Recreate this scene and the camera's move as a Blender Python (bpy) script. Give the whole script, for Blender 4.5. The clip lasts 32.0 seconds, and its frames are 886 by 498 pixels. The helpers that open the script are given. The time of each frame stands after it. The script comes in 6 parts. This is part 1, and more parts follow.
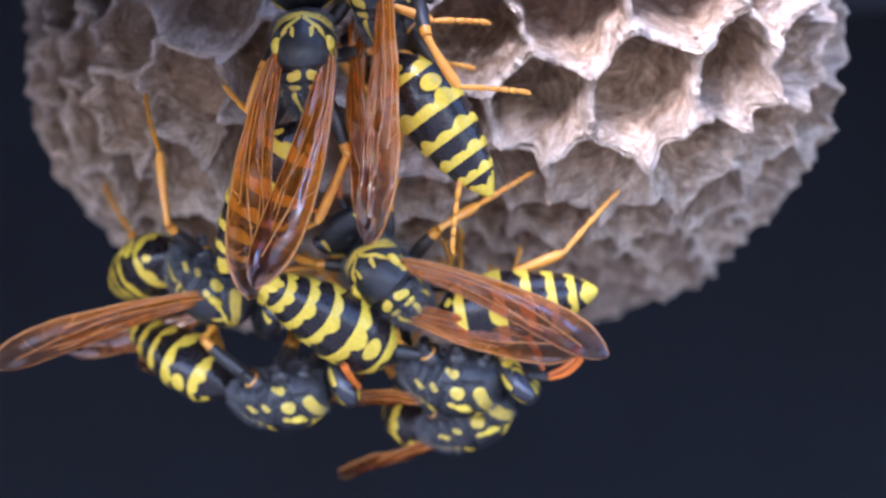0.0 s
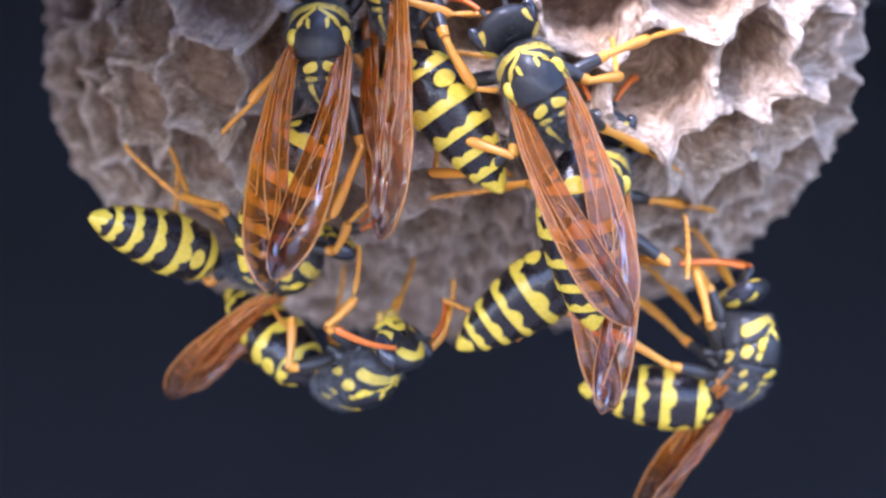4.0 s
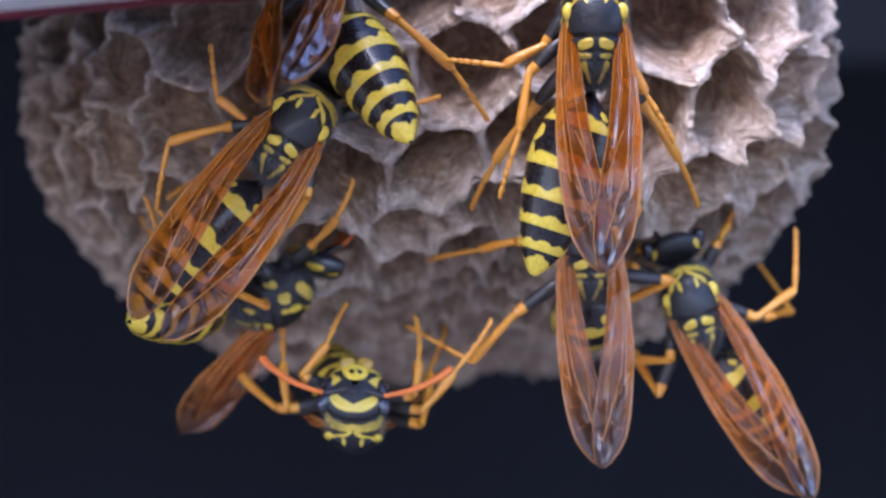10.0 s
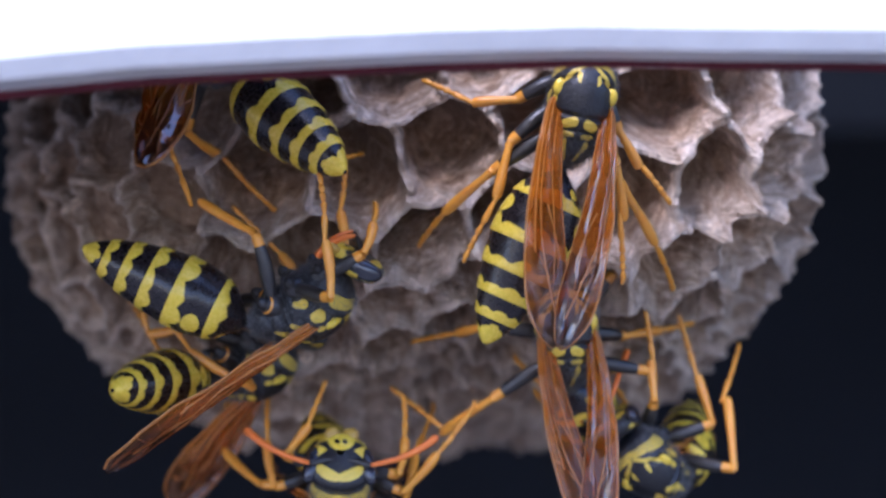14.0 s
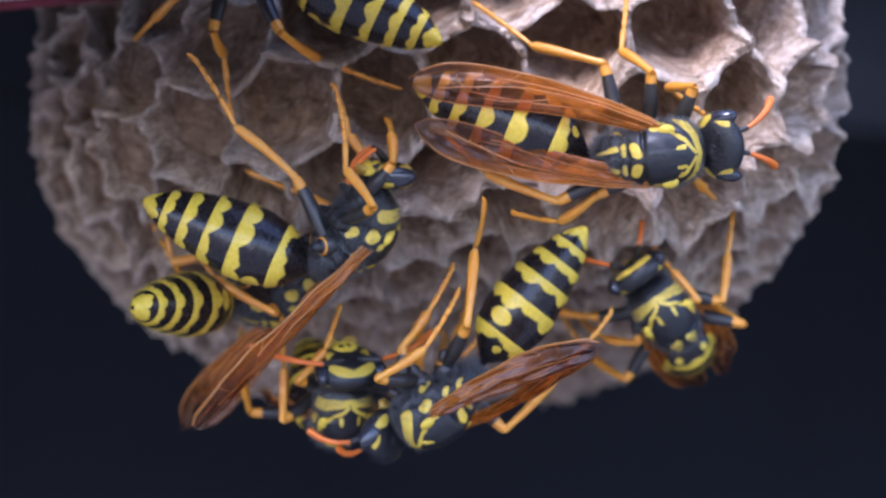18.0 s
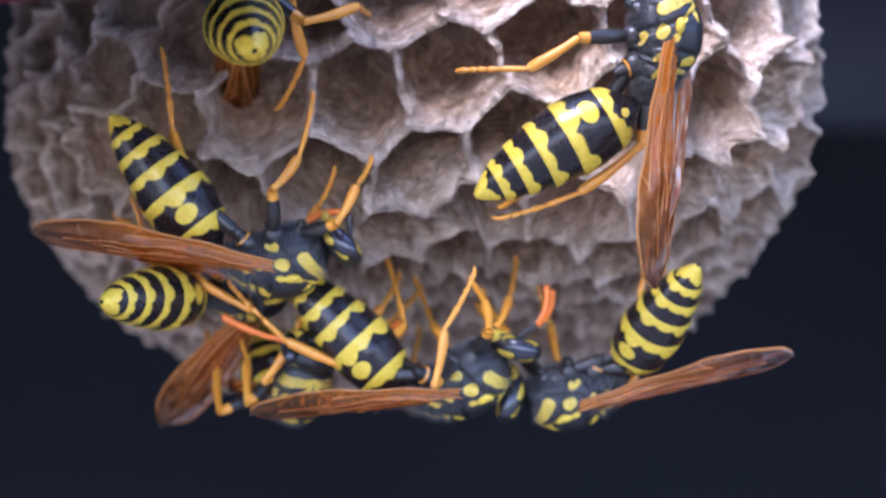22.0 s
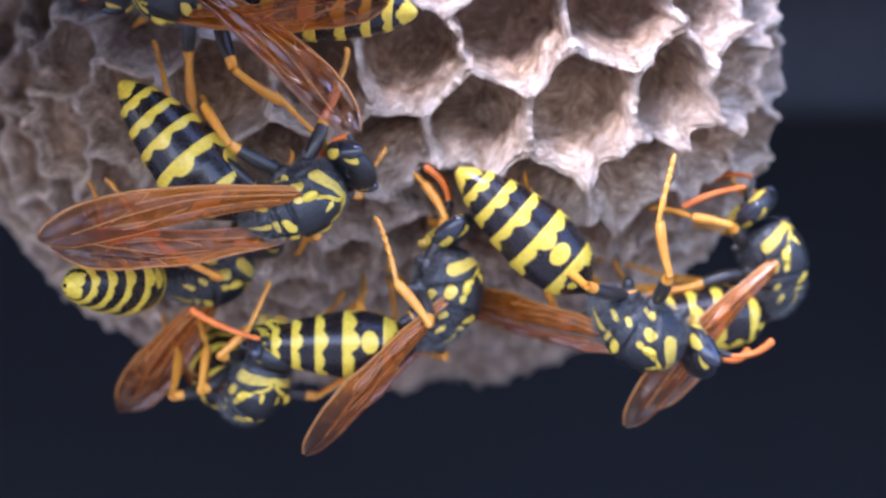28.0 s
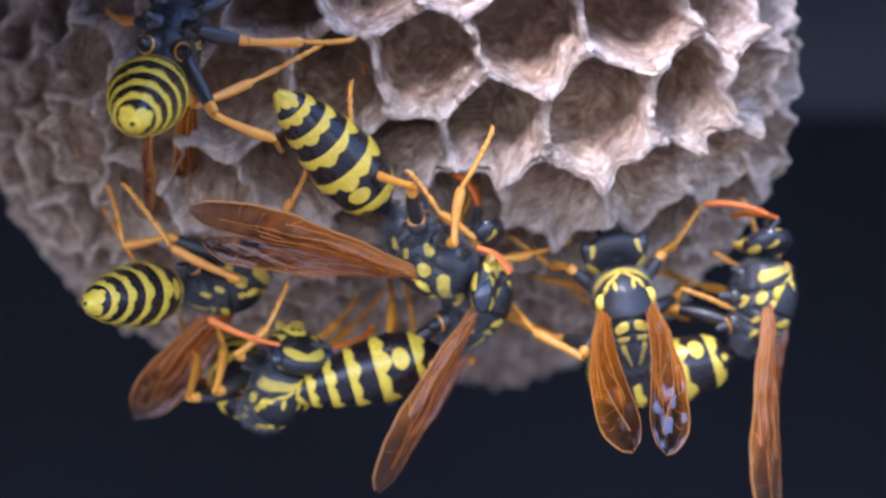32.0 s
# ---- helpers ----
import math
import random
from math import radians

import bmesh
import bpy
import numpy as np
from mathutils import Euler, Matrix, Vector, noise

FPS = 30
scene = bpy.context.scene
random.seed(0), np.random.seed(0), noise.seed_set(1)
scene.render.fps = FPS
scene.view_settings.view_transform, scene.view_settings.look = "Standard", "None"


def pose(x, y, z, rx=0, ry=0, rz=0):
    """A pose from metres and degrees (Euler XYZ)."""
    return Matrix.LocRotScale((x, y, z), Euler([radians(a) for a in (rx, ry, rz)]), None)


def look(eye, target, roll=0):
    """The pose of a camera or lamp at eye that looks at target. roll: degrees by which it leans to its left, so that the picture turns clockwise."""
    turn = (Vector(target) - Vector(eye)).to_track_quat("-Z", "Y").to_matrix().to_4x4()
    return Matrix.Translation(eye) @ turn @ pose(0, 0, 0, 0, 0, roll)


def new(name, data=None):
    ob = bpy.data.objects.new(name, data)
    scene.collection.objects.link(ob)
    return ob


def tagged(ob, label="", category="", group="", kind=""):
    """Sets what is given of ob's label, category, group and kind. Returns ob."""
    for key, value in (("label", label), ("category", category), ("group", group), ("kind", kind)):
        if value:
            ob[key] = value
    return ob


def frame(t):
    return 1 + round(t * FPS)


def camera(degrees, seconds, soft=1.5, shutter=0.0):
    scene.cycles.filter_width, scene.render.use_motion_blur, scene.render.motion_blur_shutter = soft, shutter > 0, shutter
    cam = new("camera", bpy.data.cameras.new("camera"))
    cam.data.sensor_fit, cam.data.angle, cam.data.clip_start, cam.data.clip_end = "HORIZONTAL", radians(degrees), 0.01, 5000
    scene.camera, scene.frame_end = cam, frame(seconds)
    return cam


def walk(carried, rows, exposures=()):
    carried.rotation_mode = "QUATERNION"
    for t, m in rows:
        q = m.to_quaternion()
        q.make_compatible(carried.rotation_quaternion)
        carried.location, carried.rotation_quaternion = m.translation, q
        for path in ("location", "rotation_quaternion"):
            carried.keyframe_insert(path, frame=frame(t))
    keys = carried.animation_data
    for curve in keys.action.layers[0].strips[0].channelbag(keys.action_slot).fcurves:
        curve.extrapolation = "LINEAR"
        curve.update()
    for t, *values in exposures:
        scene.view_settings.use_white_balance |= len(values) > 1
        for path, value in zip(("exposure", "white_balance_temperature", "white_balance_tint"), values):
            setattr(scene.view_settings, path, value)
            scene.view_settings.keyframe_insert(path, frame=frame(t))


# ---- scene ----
MM = 0.001
FOV = 20.0
DIST = 127.0                      # camera to the front of the nest, mm
FOCAL = 784 / math.tan(radians(FOV / 2))

# hand-held sway of the picture: seconds, sideways, downwards
SWAY = [(0, 22, -73), (0.5, 34, -79), (1, 45, -81), (1.5, 55, -81), (2, 55, -88), (2.5, 51, -98), (3, 43, -96), (3.5, 49, -91),
        (5.5, 58, -84), (6, 49, -75), (6.5, 28, -64), (7, 34, -55), (7.5, 35, -49), (8, 16, -39), (8.5, 3, -32), (9, 6, -24),
        (9.5, 2, -23), (10, 11, -16), (10.5, 20, -13), (11, 28, -7), (11.5, 23, -9), (12, 29, -9), (12.5, 29, -12), (13, 0, 0),
        (13.5, -14, 74)]
SWAY += [(15.5, -4, 19), (16, 5, -8), (16.5, 17, -7), (17, 25, -4), (17.5, 19, -8), (18, 28, -8), (18.5, 33, 1), (19, 28, 1),
         (19.5, 25, 1), (20, 33, 1), (20.5, 28, -13), (21, -13, -20), (21.5, -32, -13), (22, -15, -16), (22.5, -22, -14),
         (23, -3, -46), (23.5, 24, -56), (24, 28, 36), (24.5, 39, 104), (25, 36, 12), (25.5, 33, -28), (26, 2, -37),
         (26.5, -45, -50)]
SWAY += [(28.5, -93, -42), (29, -102, -46), (29.5, -99, -43), (30, -84, -37), (30.5, -81, -30), (31, -74, -30), (31.5, -64, -34),
         (32, -56, -37)]


def sway(t):
    for (t0, x0, y0), (t1, x1, y1) in zip(SWAY, SWAY[1:]):
        if t <= t1:
            k = max(0.0, (t - t0) / (t1 - t0))
            return x0 + (x1 - x0) * k, y0 + (y1 - y0) * k
    return SWAY[-1][1], SWAY[-1][2]


# small rise and fall of the camera, mm
LIFT = [(0, 1.5), (8, 1.5), (9, -0.4), (12, 0.2), (13, 1.5), (13.5, 1.5), (15.5, -4.7), (23, -4.7), (24, -0.6), (24.5, -0.6), (25, -4.7), (32, -4.7)]


def lift_at(t):
    return next(a + (b - a) * max(0.0, (t - t0) / (t1 - t0)) for (t0, a), (t1, b) in zip(LIFT, LIFT[1:]) if t <= t1)


def camera_pose(t, dx, dy):
    lift = lift_at(t)
    return pose(0, -DIST * MM, lift * MM, 90 + math.degrees(dy / FOCAL) - math.degrees(lift / DIST), 0, math.degrees(dx / FOCAL))


cam = camera(FOV, 32.0, soft=2.5)
cam.data.dof.use_dof = True
cam.data.dof.focus_distance = 0.1215
cam.data.dof.aperture_fstop = 46.0
EXPOSURES = [(t, e + 0.05, 5600 if 5.5 < t < 8.5 else 5380, 28) for t, e in ((0, 2.32), (3, 2.55), (6, 2.51), (8, 2.05), (9, 1.93), (11, 1.73), (13, 1.63), (13.5, 1.38), (15.5, 1.83), (20, 1.88), (22, 2.15), (23.5, 2.43), (24, 2.13), (24.5, 1.50), (25.5, 2.05), (26, 2.38), (26.5, 2.43), (28, 2.28), (29, 2.23), (31, 1.93), (32, 2.03))]
walk(cam, [(t, camera_pose(t, dx, dy)) for t, dx, dy in SWAY], EXPOSURES)

# ---- light ----
SUN_AZ, SUN_EL = -26.0, 53.0       # to the left of the camera's back, above the horizon
world = bpy.data.worlds.new("sky")
scene.world = world
world.use_nodes = True
wn = world.node_tree
sky = wn.nodes.new("ShaderNodeTexSky")
sky.sky_type = "NISHITA"
sky.sun_disc = False
sky.sun_elevation = radians(SUN_EL)
sun_dir = Vector((math.sin(radians(SUN_AZ)) * math.cos(radians(SUN_EL)), -math.cos(radians(SUN_AZ)) * math.cos(radians(SUN_EL)), math.sin(radians(SUN_EL))))
sky.sun_rotation = math.atan2(sun_dir.x, sun_dir.y)
wn.links.new(sky.outputs[0], wn.nodes["Background"].inputs[0])
wn.nodes["Background"].inputs[1].default_value = 0.175
sun = new("sun", bpy.data.lights.new("sun", "SUN"))
sun.data.energy = 1.24
sun.data.angle = radians(26)
sun.data.color = (1.0, 0.98, 0.96)
sun.matrix_world = look(sun_dir * 0.4, (0, 0, 0))


# ---- materials ----
def material(name):
    m = bpy.data.materials.new(name)
    m.use_nodes = True
    nt = m.node_tree
    return m, nt, nt.nodes["Principled BSDF"]


def node(nt, kind, **inputs):
    n = nt.nodes.new(kind)
    for k, v in inputs.items():
        n.inputs[k.replace("_", " ")].default_value = v
    return n


def ramp(nt, source, stops):
    n = nt.nodes.new("ShaderNodeValToRGB")
    e = n.color_ramp.elements
    while len(e) < len(stops):
        e.new(0.5)
    for el, (p, c) in zip(e, stops):
        el.position, el.color = p, (c + (1,) if len(c) == 3 else c)
    nt.links.new(source, n.inputs[0])
    return n.outputs[0]


def mix(nt, fac, a, b, mode="MIX"):
    n = nt.nodes.new("ShaderNodeMix")
    n.data_type, n.blend_type = "RGBA", mode
    for sock, v in ((n.inputs[0], fac), (n.inputs[6], a), (n.inputs[7], b)):
        if isinstance(v, (int, float)):
            sock.default_value = v
        elif isinstance(v, tuple):
            sock.default_value = v + (1,)
        else:
            nt.links.new(v, sock)
    return n.outputs[2]


def coords(nt, scale=(1, 1, 1)):
    tc = nt.nodes.new("ShaderNodeTexCoord")
    mp = nt.nodes.new("ShaderNodeMapping")
    mp.inputs["Scale"].default_value = scale
    nt.links.new(tc.outputs["Object"], mp.inputs[0])
    return mp.outputs[0]


def noise_tex(nt, vec, scale, detail=4, rough=0.6, distortion=0.0):
    n = node(nt, "ShaderNodeTexNoise", Scale=scale, Detail=detail, Roughness=rough, Distortion=distortion)
    nt.links.new(vec, n.inputs["Vector"])
    return n.outputs["Fac"]


def bump(nt, bsdf, height, strength, distance):
    b = node(nt, "ShaderNodeBump", Strength=strength, Distance=distance)
    nt.links.new(height, b.inputs["Height"])
    nt.links.new(b.outputs[0], bsdf.inputs["Normal"])


def attribute(nt, name):
    n = nt.nodes.new("ShaderNodeAttribute")
    n.attribute_name = name
    return n.outputs["Fac"]


def marked_shell(name, dark, bright, dark2, bright2, rough, grain, sheen=0.5):
    """Insect shell: dark ground with bright marks where the mesh's 'mark' value passes one half."""
    m, nt, b = material(name)
    v = coords(nt)
    fine = noise_tex(nt, v, 4500, 5, 0.65)
    wide = noise_tex(nt, v, 900, 3)
    mask = ramp(nt, attribute(nt, "mark"), [(0.46, (0, 0, 0)), (0.54, (1, 1, 1))])
    a = mix(nt, wide, dark, dark2)
    c = mix(nt, wide, bright, bright2)
    c = mix(nt, 0.25, c, ramp(nt, fine, [(0.3, (0.45, 0.33, 0.05)), (0.7, (1, 0.85, 0.3))]), "MULTIPLY")
    nt.links.new(mix(nt, mask, a, c), b.inputs["Base Color"])
    nt.links.new(ramp(nt, fine, [(0.2, (rough - 0.1,) * 3), (0.8, (rough + 0.18,) * 3)]), b.inputs["Roughness"])
    b.inputs["Specular IOR Level"].default_value = sheen
    b.inputs["Coat Weight"].default_value = 0.25
    b.inputs["Coat Roughness"].default_value = 0.12 if sheen <= 0.5 else 0.2
    bump(nt, b, fine, grain, 0.00004 if sheen <= 0.5 else 0.00009)
    return m


SHELL = marked_shell("striped_shell", (0.005, 0.005, 0.007), (0.76, 0.56, 0.045), (0.022, 0.015, 0.013), (0.68, 0.50, 0.065), 0.24, 0.5, 0.32)
THORAX = marked_shell("hairy_black_shell", (0.004, 0.0042, 0.005), (0.76, 0.56, 0.06), (0.015, 0.0145, 0.016), (0.68, 0.49, 0.055), 0.34, 1.0, 0.51)
LEG = marked_shell("leg_shell", (0.012, 0.011, 0.012), (0.76, 0.38, 0.040), (0.03, 0.025, 0.02), (0.70, 0.24, 0.018), 0.38, 0.5)


def plain_shell(name, c1, c2, rough, coat=0.0):
    m, nt, b = material(name)
    f = noise_tex(nt, coords(nt), 1800, 4)
    nt.links.new(mix(nt, f, c1, c2), b.inputs["Base Color"])
    b.inputs["Roughness"].default_value = rough
    b.inputs["Coat Weight"].default_value = coat
    return m


EYE = plain_shell("compound_eye", (0.010, 0.011, 0.016), (0.035, 0.035, 0.045), 0.22, 0.4)
ANTENNA = plain_shell("orange_antenna", (0.78, 0.20, 0.02), (0.62, 0.13, 0.015), 0.42)
MANDIBLE = plain_shell("mandible", (0.55, 0.36, 0.05), (0.25, 0.12, 0.02), 0.35)
HAIR = plain_shell("silver_hair", (0.17, 0.167, 0.164), (0.08, 0.078, 0.076), 0.4)
VEIN = plain_shell("wing_vein", (0.46, 0.185, 0.028), (0.28, 0.095, 0.016), 0.3, 0.3)


def wing_material():
    """Amber membrane, smoky towards the tip and strongest in colour along the leading edge; thin and glossy."""
    m, nt, b = material("amber_wing_membrane")
    v = coords(nt, (0.22, 3, 1))
    f = noise_tex(nt, v, 800, 5, 0.65)
    wide = noise_tex(nt, v, 220, 3)
    along, lead = attribute(nt, "along"), attribute(nt, "across")
    base = ramp(nt, along, [(0.0, (0.42, 0.135, 0.004)), (0.5, (0.28, 0.085, 0.004)), (0.75, (0.12, 0.045, 0.012)), (1.0, (0.050, 0.030, 0.022))])
    warm = ramp(nt, along, [(0.50, (1, 1, 1)), (0.88, (0.12, 0.12, 0.12))])
    base = mix(nt, mix(nt, 1.0, warm, ramp(nt, f, [(0.40, (0, 0, 0)), (0.7, (0.5, 0.5, 0.5))]), "MULTIPLY"), base, (0.40, 0.125, 0.005))
    base = mix(nt, mix(nt, 1.0, warm, ramp(nt, lead, [(0.62, (0, 0, 0)), (0.88, (0.8, 0.8, 0.8))]), "MULTIPLY"), base, (0.50, 0.155, 0.006))
    nt.links.new(base, b.inputs["Base Color"])
    b.inputs["Roughness"].default_value = 0.3
    b.inputs["Specular IOR Level"].default_value = 0.1
    bump(nt, b, mix(nt, 0.5, f, wide), 0.8, 0.00025)
    clear = nt.nodes.new("ShaderNodeBsdfTransparent")
    nt.links.new(ramp(nt, along, [(0.0, (0.96, 0.58, 0.14)), (0.6, (0.90, 0.54, 0.18)), (1.0, (0.70, 0.55, 0.42))]), clear.inputs[0])
    mx = nt.nodes.new("ShaderNodeMixShader")
    sheer = mix(nt, ramp(nt, lead, [(0.6, (0, 0, 0)), (0.88, (0.4, 0.4, 0.4))]),
                ramp(nt, along, [(0.0, (0.52,) * 3), (0.45, (0.70,) * 3), (0.8, (0.84,) * 3), (1.0, (0.86,) * 3)]), (0.25, 0.25, 0.25))
    nt.links.new(sheer, mx.inputs[0])
    nt.links.new(b.outputs[0], mx.inputs[1])
    nt.links.new(clear.outputs[0], mx.inputs[2])
    gloss = nt.nodes.new("ShaderNodeBsdfGlossy")
    gloss.inputs["Color"].default_value = (1.0, 0.90, 0.88, 1)
    nt.links.new(ramp(nt, wide, [(0.3, (0.09,) * 3), (0.7, (0.19,) * 3)]), gloss.inputs["Roughness"])
    shine = node(nt, "ShaderNodeFresnel", IOR=1.55)
    crease = node(nt, "ShaderNodeBump", Strength=0.9, Distance=0.00004)
    nt.links.new(mix(nt, 0.5, f, wide), crease.inputs["Height"])
    nt.links.new(crease.outputs[0], gloss.inputs["Normal"])
    nt.links.new(crease.outputs[0], shine.inputs["Normal"])
    top = nt.nodes.new("ShaderNodeMixShader")
    nt.links.new(ramp(nt, shine.outputs[0], [(0.0, (0.006,) * 3), (0.06, (0.022,) * 3), (0.3, (0.19,) * 3)]), top.inputs[0])
    nt.links.new(mx.outputs[0], top.inputs[1])
    nt.links.new(gloss.outputs[0], top.inputs[2])
    nt.links.new(top.outputs[0], nt.nodes["Material Output"].inputs[0])
    return m


WING = wing_material()


def paper_material():
    """Chewed wood paper: fibre streaks run round each cell, crossing at a slant."""
    m, nt, b = material("chewed_wood_paper")
    v = coords(nt)
    info = nt.nodes.new("ShaderNodeObjectInfo")
    warp = noise_tex(nt, v, 330, 3)

    def streaks(along, across, slant, warped, detail):
        pu, pv = attribute(nt, "pu"), attribute(nt, "pv")

        def math_node(op, x, y):
            n = nt.nodes.new("ShaderNodeMath")
            n.operation = op
            for sock, val in zip(n.inputs, (x, y)):
                if isinstance(val, (int, float)):
                    sock.default_value = val
                else:
                    nt.links.new(val, sock)
            return n.outputs[0]
        tilt = math_node("MULTIPLY", math_node("SUBTRACT", info.outputs["Random"], 0.5), slant)
        w = math_node("ADD", math_node("MULTIPLY", pv, across), math_node("MULTIPLY", math_node("MULTIPLY", pu, tilt), across))
        w = math_node("ADD", w, math_node("MULTIPLY", warp, warped))
        c = nt.nodes.new("ShaderNodeCombineXYZ")
        nt.links.new(math_node("MULTIPLY", pu, along), c.inputs[0])
        nt.links.new(w, c.inputs[1])
        nt.links.new(math_node("MULTIPLY", info.outputs["Random"], 40.0), c.inputs[2])
        n = node(nt, "ShaderNodeTexNoise", Scale=1.0, Detail=detail, Roughness=0.72, Distortion=0.25)
        nt.links.new(c.outputs[0], n.inputs["Vector"])
        return n.outputs["Fac"]
    broad = streaks(0.9, 1.3, 1.6, 0.9, 4.0)
    thin = streaks(1.7, 4.2, 2.2, 0.9, 4.0)
    fine = noise_tex(nt, v, 2600, 6, 0.7)
    wide = noise_tex(nt, v, 190, 3)
    c = ramp(nt, broad, [(0.34, (0.33, 0.25, 0.18)), (0.45, (0.50, 0.41, 0.32)), (0.55, (0.63, 0.55, 0.46)), (0.66, (0.82, 0.76, 0.68))])
    c = mix(nt, 0.92, c, ramp(nt, thin, [(0.33, (0.38, 0.33, 0.28)), (0.40, (1.05, 1.03, 1.01)), (0.445, (0.62, 0.57, 0.53)), (0.50, (1.2, 1.2, 1.2)), (0.55, (0.66, 0.63, 0.60)), (0.62, (1.35, 1.35, 1.35))]), "MULTIPLY")
    c = mix(nt, 0.5, c, ramp(nt, fine, [(0.3, (0.6, 0.55, 0.52)), (0.7, (1, 1, 1))]), "MULTIPLY")
    c = mix(nt, ramp(nt, wide, [(0.46, (0, 0, 0)), (0.70, (0.55, 0.55, 0.55))]), c, (0.36, 0.295, 0.245))
    vor = node(nt, "ShaderNodeTexVoronoi", Scale=950.0, Randomness=1.0)
    wobble = nt.nodes.new("ShaderNodeMixRGB")
    wobble.blend_type, wobble.inputs[0].default_value = "ADD", 0.0012
    nt.links.new(v, wobble.inputs[1])
    wn_tex = node(nt, "ShaderNodeTexNoise", Scale=900.0, Detail=3.0)
    nt.links.new(v, wn_tex.inputs["Vector"])
    nt.links.new(wn_tex.outputs["Color"], wobble.inputs[2])
    nt.links.new(wobble.outputs[0], vor.inputs["Vector"])
    c = mix(nt, 0.75, c, ramp(nt, vor.outputs["Color"], [(0.15, (0.66, 0.61, 0.57)), (0.5, (0.95, 0.93, 0.91)), (0.85, (1.28, 1.26, 1.22))]), "MULTIPLY")
    lip = attribute(nt, "lip")
    lipm = mix(nt, 1.0, ramp(nt, lip, [(0.2, (0, 0, 0)), (1.0, (0.5, 0.5, 0.5))]), ramp(nt, noise_tex(nt, v, 420, 4), [(0.4, (0.1, 0.1, 0.1)), (0.62, (1, 1, 1))]), "MULTIPLY")
    c = mix(nt, lipm, c, mix(nt, 0.5, (0.88, 0.815, 0.72), ramp(nt, thin, [(0.36, (0.5, 0.46, 0.42)), (0.55, (1, 1, 1))]), "MULTIPLY"))
    # brown brood stain in uneven patches, with shade painted in towards the cell's floor
    stain_shade = mix(nt, 0.5, ramp(nt, attribute(nt, "stain_shade"), [(0.15, (0, 0, 0)), (0.75, (1, 1, 1))]), ramp(nt, broad, [(0.40, (1, 1, 1)), (0.60, (0, 0, 0))]), "OVERLAY")
    c = mix(nt, stain_shade, c, mix(nt, 1.0, c, (0.88, 0.79, 0.70), "MULTIPLY"))
    lit_patch = nt.nodes.new("ShaderNodeVectorMath")     # pale patch at the comb's upper right, painted in for the brighter light there
    lit_patch.operation = "DISTANCE"
    nt.links.new(v, lit_patch.inputs[0])
    lit_patch.inputs[1].default_value = (0.0095, 0.0, 0.0050)
    c = mix(nt, ramp(nt, lit_patch.outputs["Value"], [(0.007, (0.9, 0.9, 0.9)), (0.017, (0, 0, 0))]), c, mix(nt, 1.0, c, (1.29, 1.28, 1.25), "MULTIPLY"))
    c = mix(nt, 1.0, c, (1.07, 1.0, 0.935), "MULTIPLY")
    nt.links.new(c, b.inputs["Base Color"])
    b.inputs["Roughness"].default_value = 0.78
    b.inputs["Specular IOR Level"].default_value = 0.3
    bump(nt, b, mix(nt, 0.35, mix(nt, 0.6, broad, thin), fine), 1.0, 0.0009)
    return m


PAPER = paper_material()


def surface(name, c1, c2, scale, rough, relief=0.0002):
    m, nt, b = material(name)
    v = coords(nt)
    f = noise_tex(nt, v, scale, 5, 0.6)
    g = noise_tex(nt, v, scale * 9, 4, 0.7)
    c = mix(nt, ramp(nt, f, [(0.35, (0, 0, 0)), (0.65, (1, 1, 1))]), c1, c2)
    c = mix(nt, 0.25, c, g, "MULTIPLY")
    nt.links.new(c, b.inputs["Base Color"])
    b.inputs["Roughness"].default_value = rough
    b.inputs["Specular IOR Level"].default_value = 0.25
    bump(nt, b, g, 0.5, relief)
    return m


WHITE = surface("white_gloss_paint", (0.91, 0.87, 0.83), (0.85, 0.81, 0.77), 60, 0.4, 0.00015)
RED = surface("dark_red_paint", (0.16, 0.02, 0.03), (0.10, 0.012, 0.02), 200, 0.5)
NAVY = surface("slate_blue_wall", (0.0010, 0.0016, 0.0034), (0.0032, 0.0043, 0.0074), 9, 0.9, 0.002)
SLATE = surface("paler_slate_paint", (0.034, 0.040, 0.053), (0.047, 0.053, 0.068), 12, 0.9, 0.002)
# grey chosen for the light it throws back up under the comb
GROUND_BOUNCE = surface("gravel", (0.27, 0.255, 0.235), (0.18, 0.172, 0.157), 2, 0.95, 0.02)


# ---- mesh helpers ----
def mesh_from(name, verts, faces, mat, attrs=None, smooth=True):
    me = bpy.data.meshes.new(name)
    me.from_pydata([tuple(c * MM for c in v) for v in verts], [], faces)
    me.materials.append(mat)
    if smooth:
        me.polygons.foreach_set("use_smooth", [True] * len(me.polygons))
    for key, values in (attrs or {}).items():
        me.attributes.new(key, "FLOAT", "POINT").data.foreach_set("value", values)
    me.update()
    return me


def grid_faces(rows, cols, closed=True, start=0):
    out = []
    for i in range(rows - 1):
        for j in range(cols if closed else cols - 1):
            a, b = start + i * cols + j, start + i * cols + (j + 1) % cols
            out.append((a, b, b + cols, a + cols))
    return out


def child(name, me, parent, label=""):
    ob = new(name, me)
    ob.parent = parent
    if label:
        ob["label"] = label
    return ob


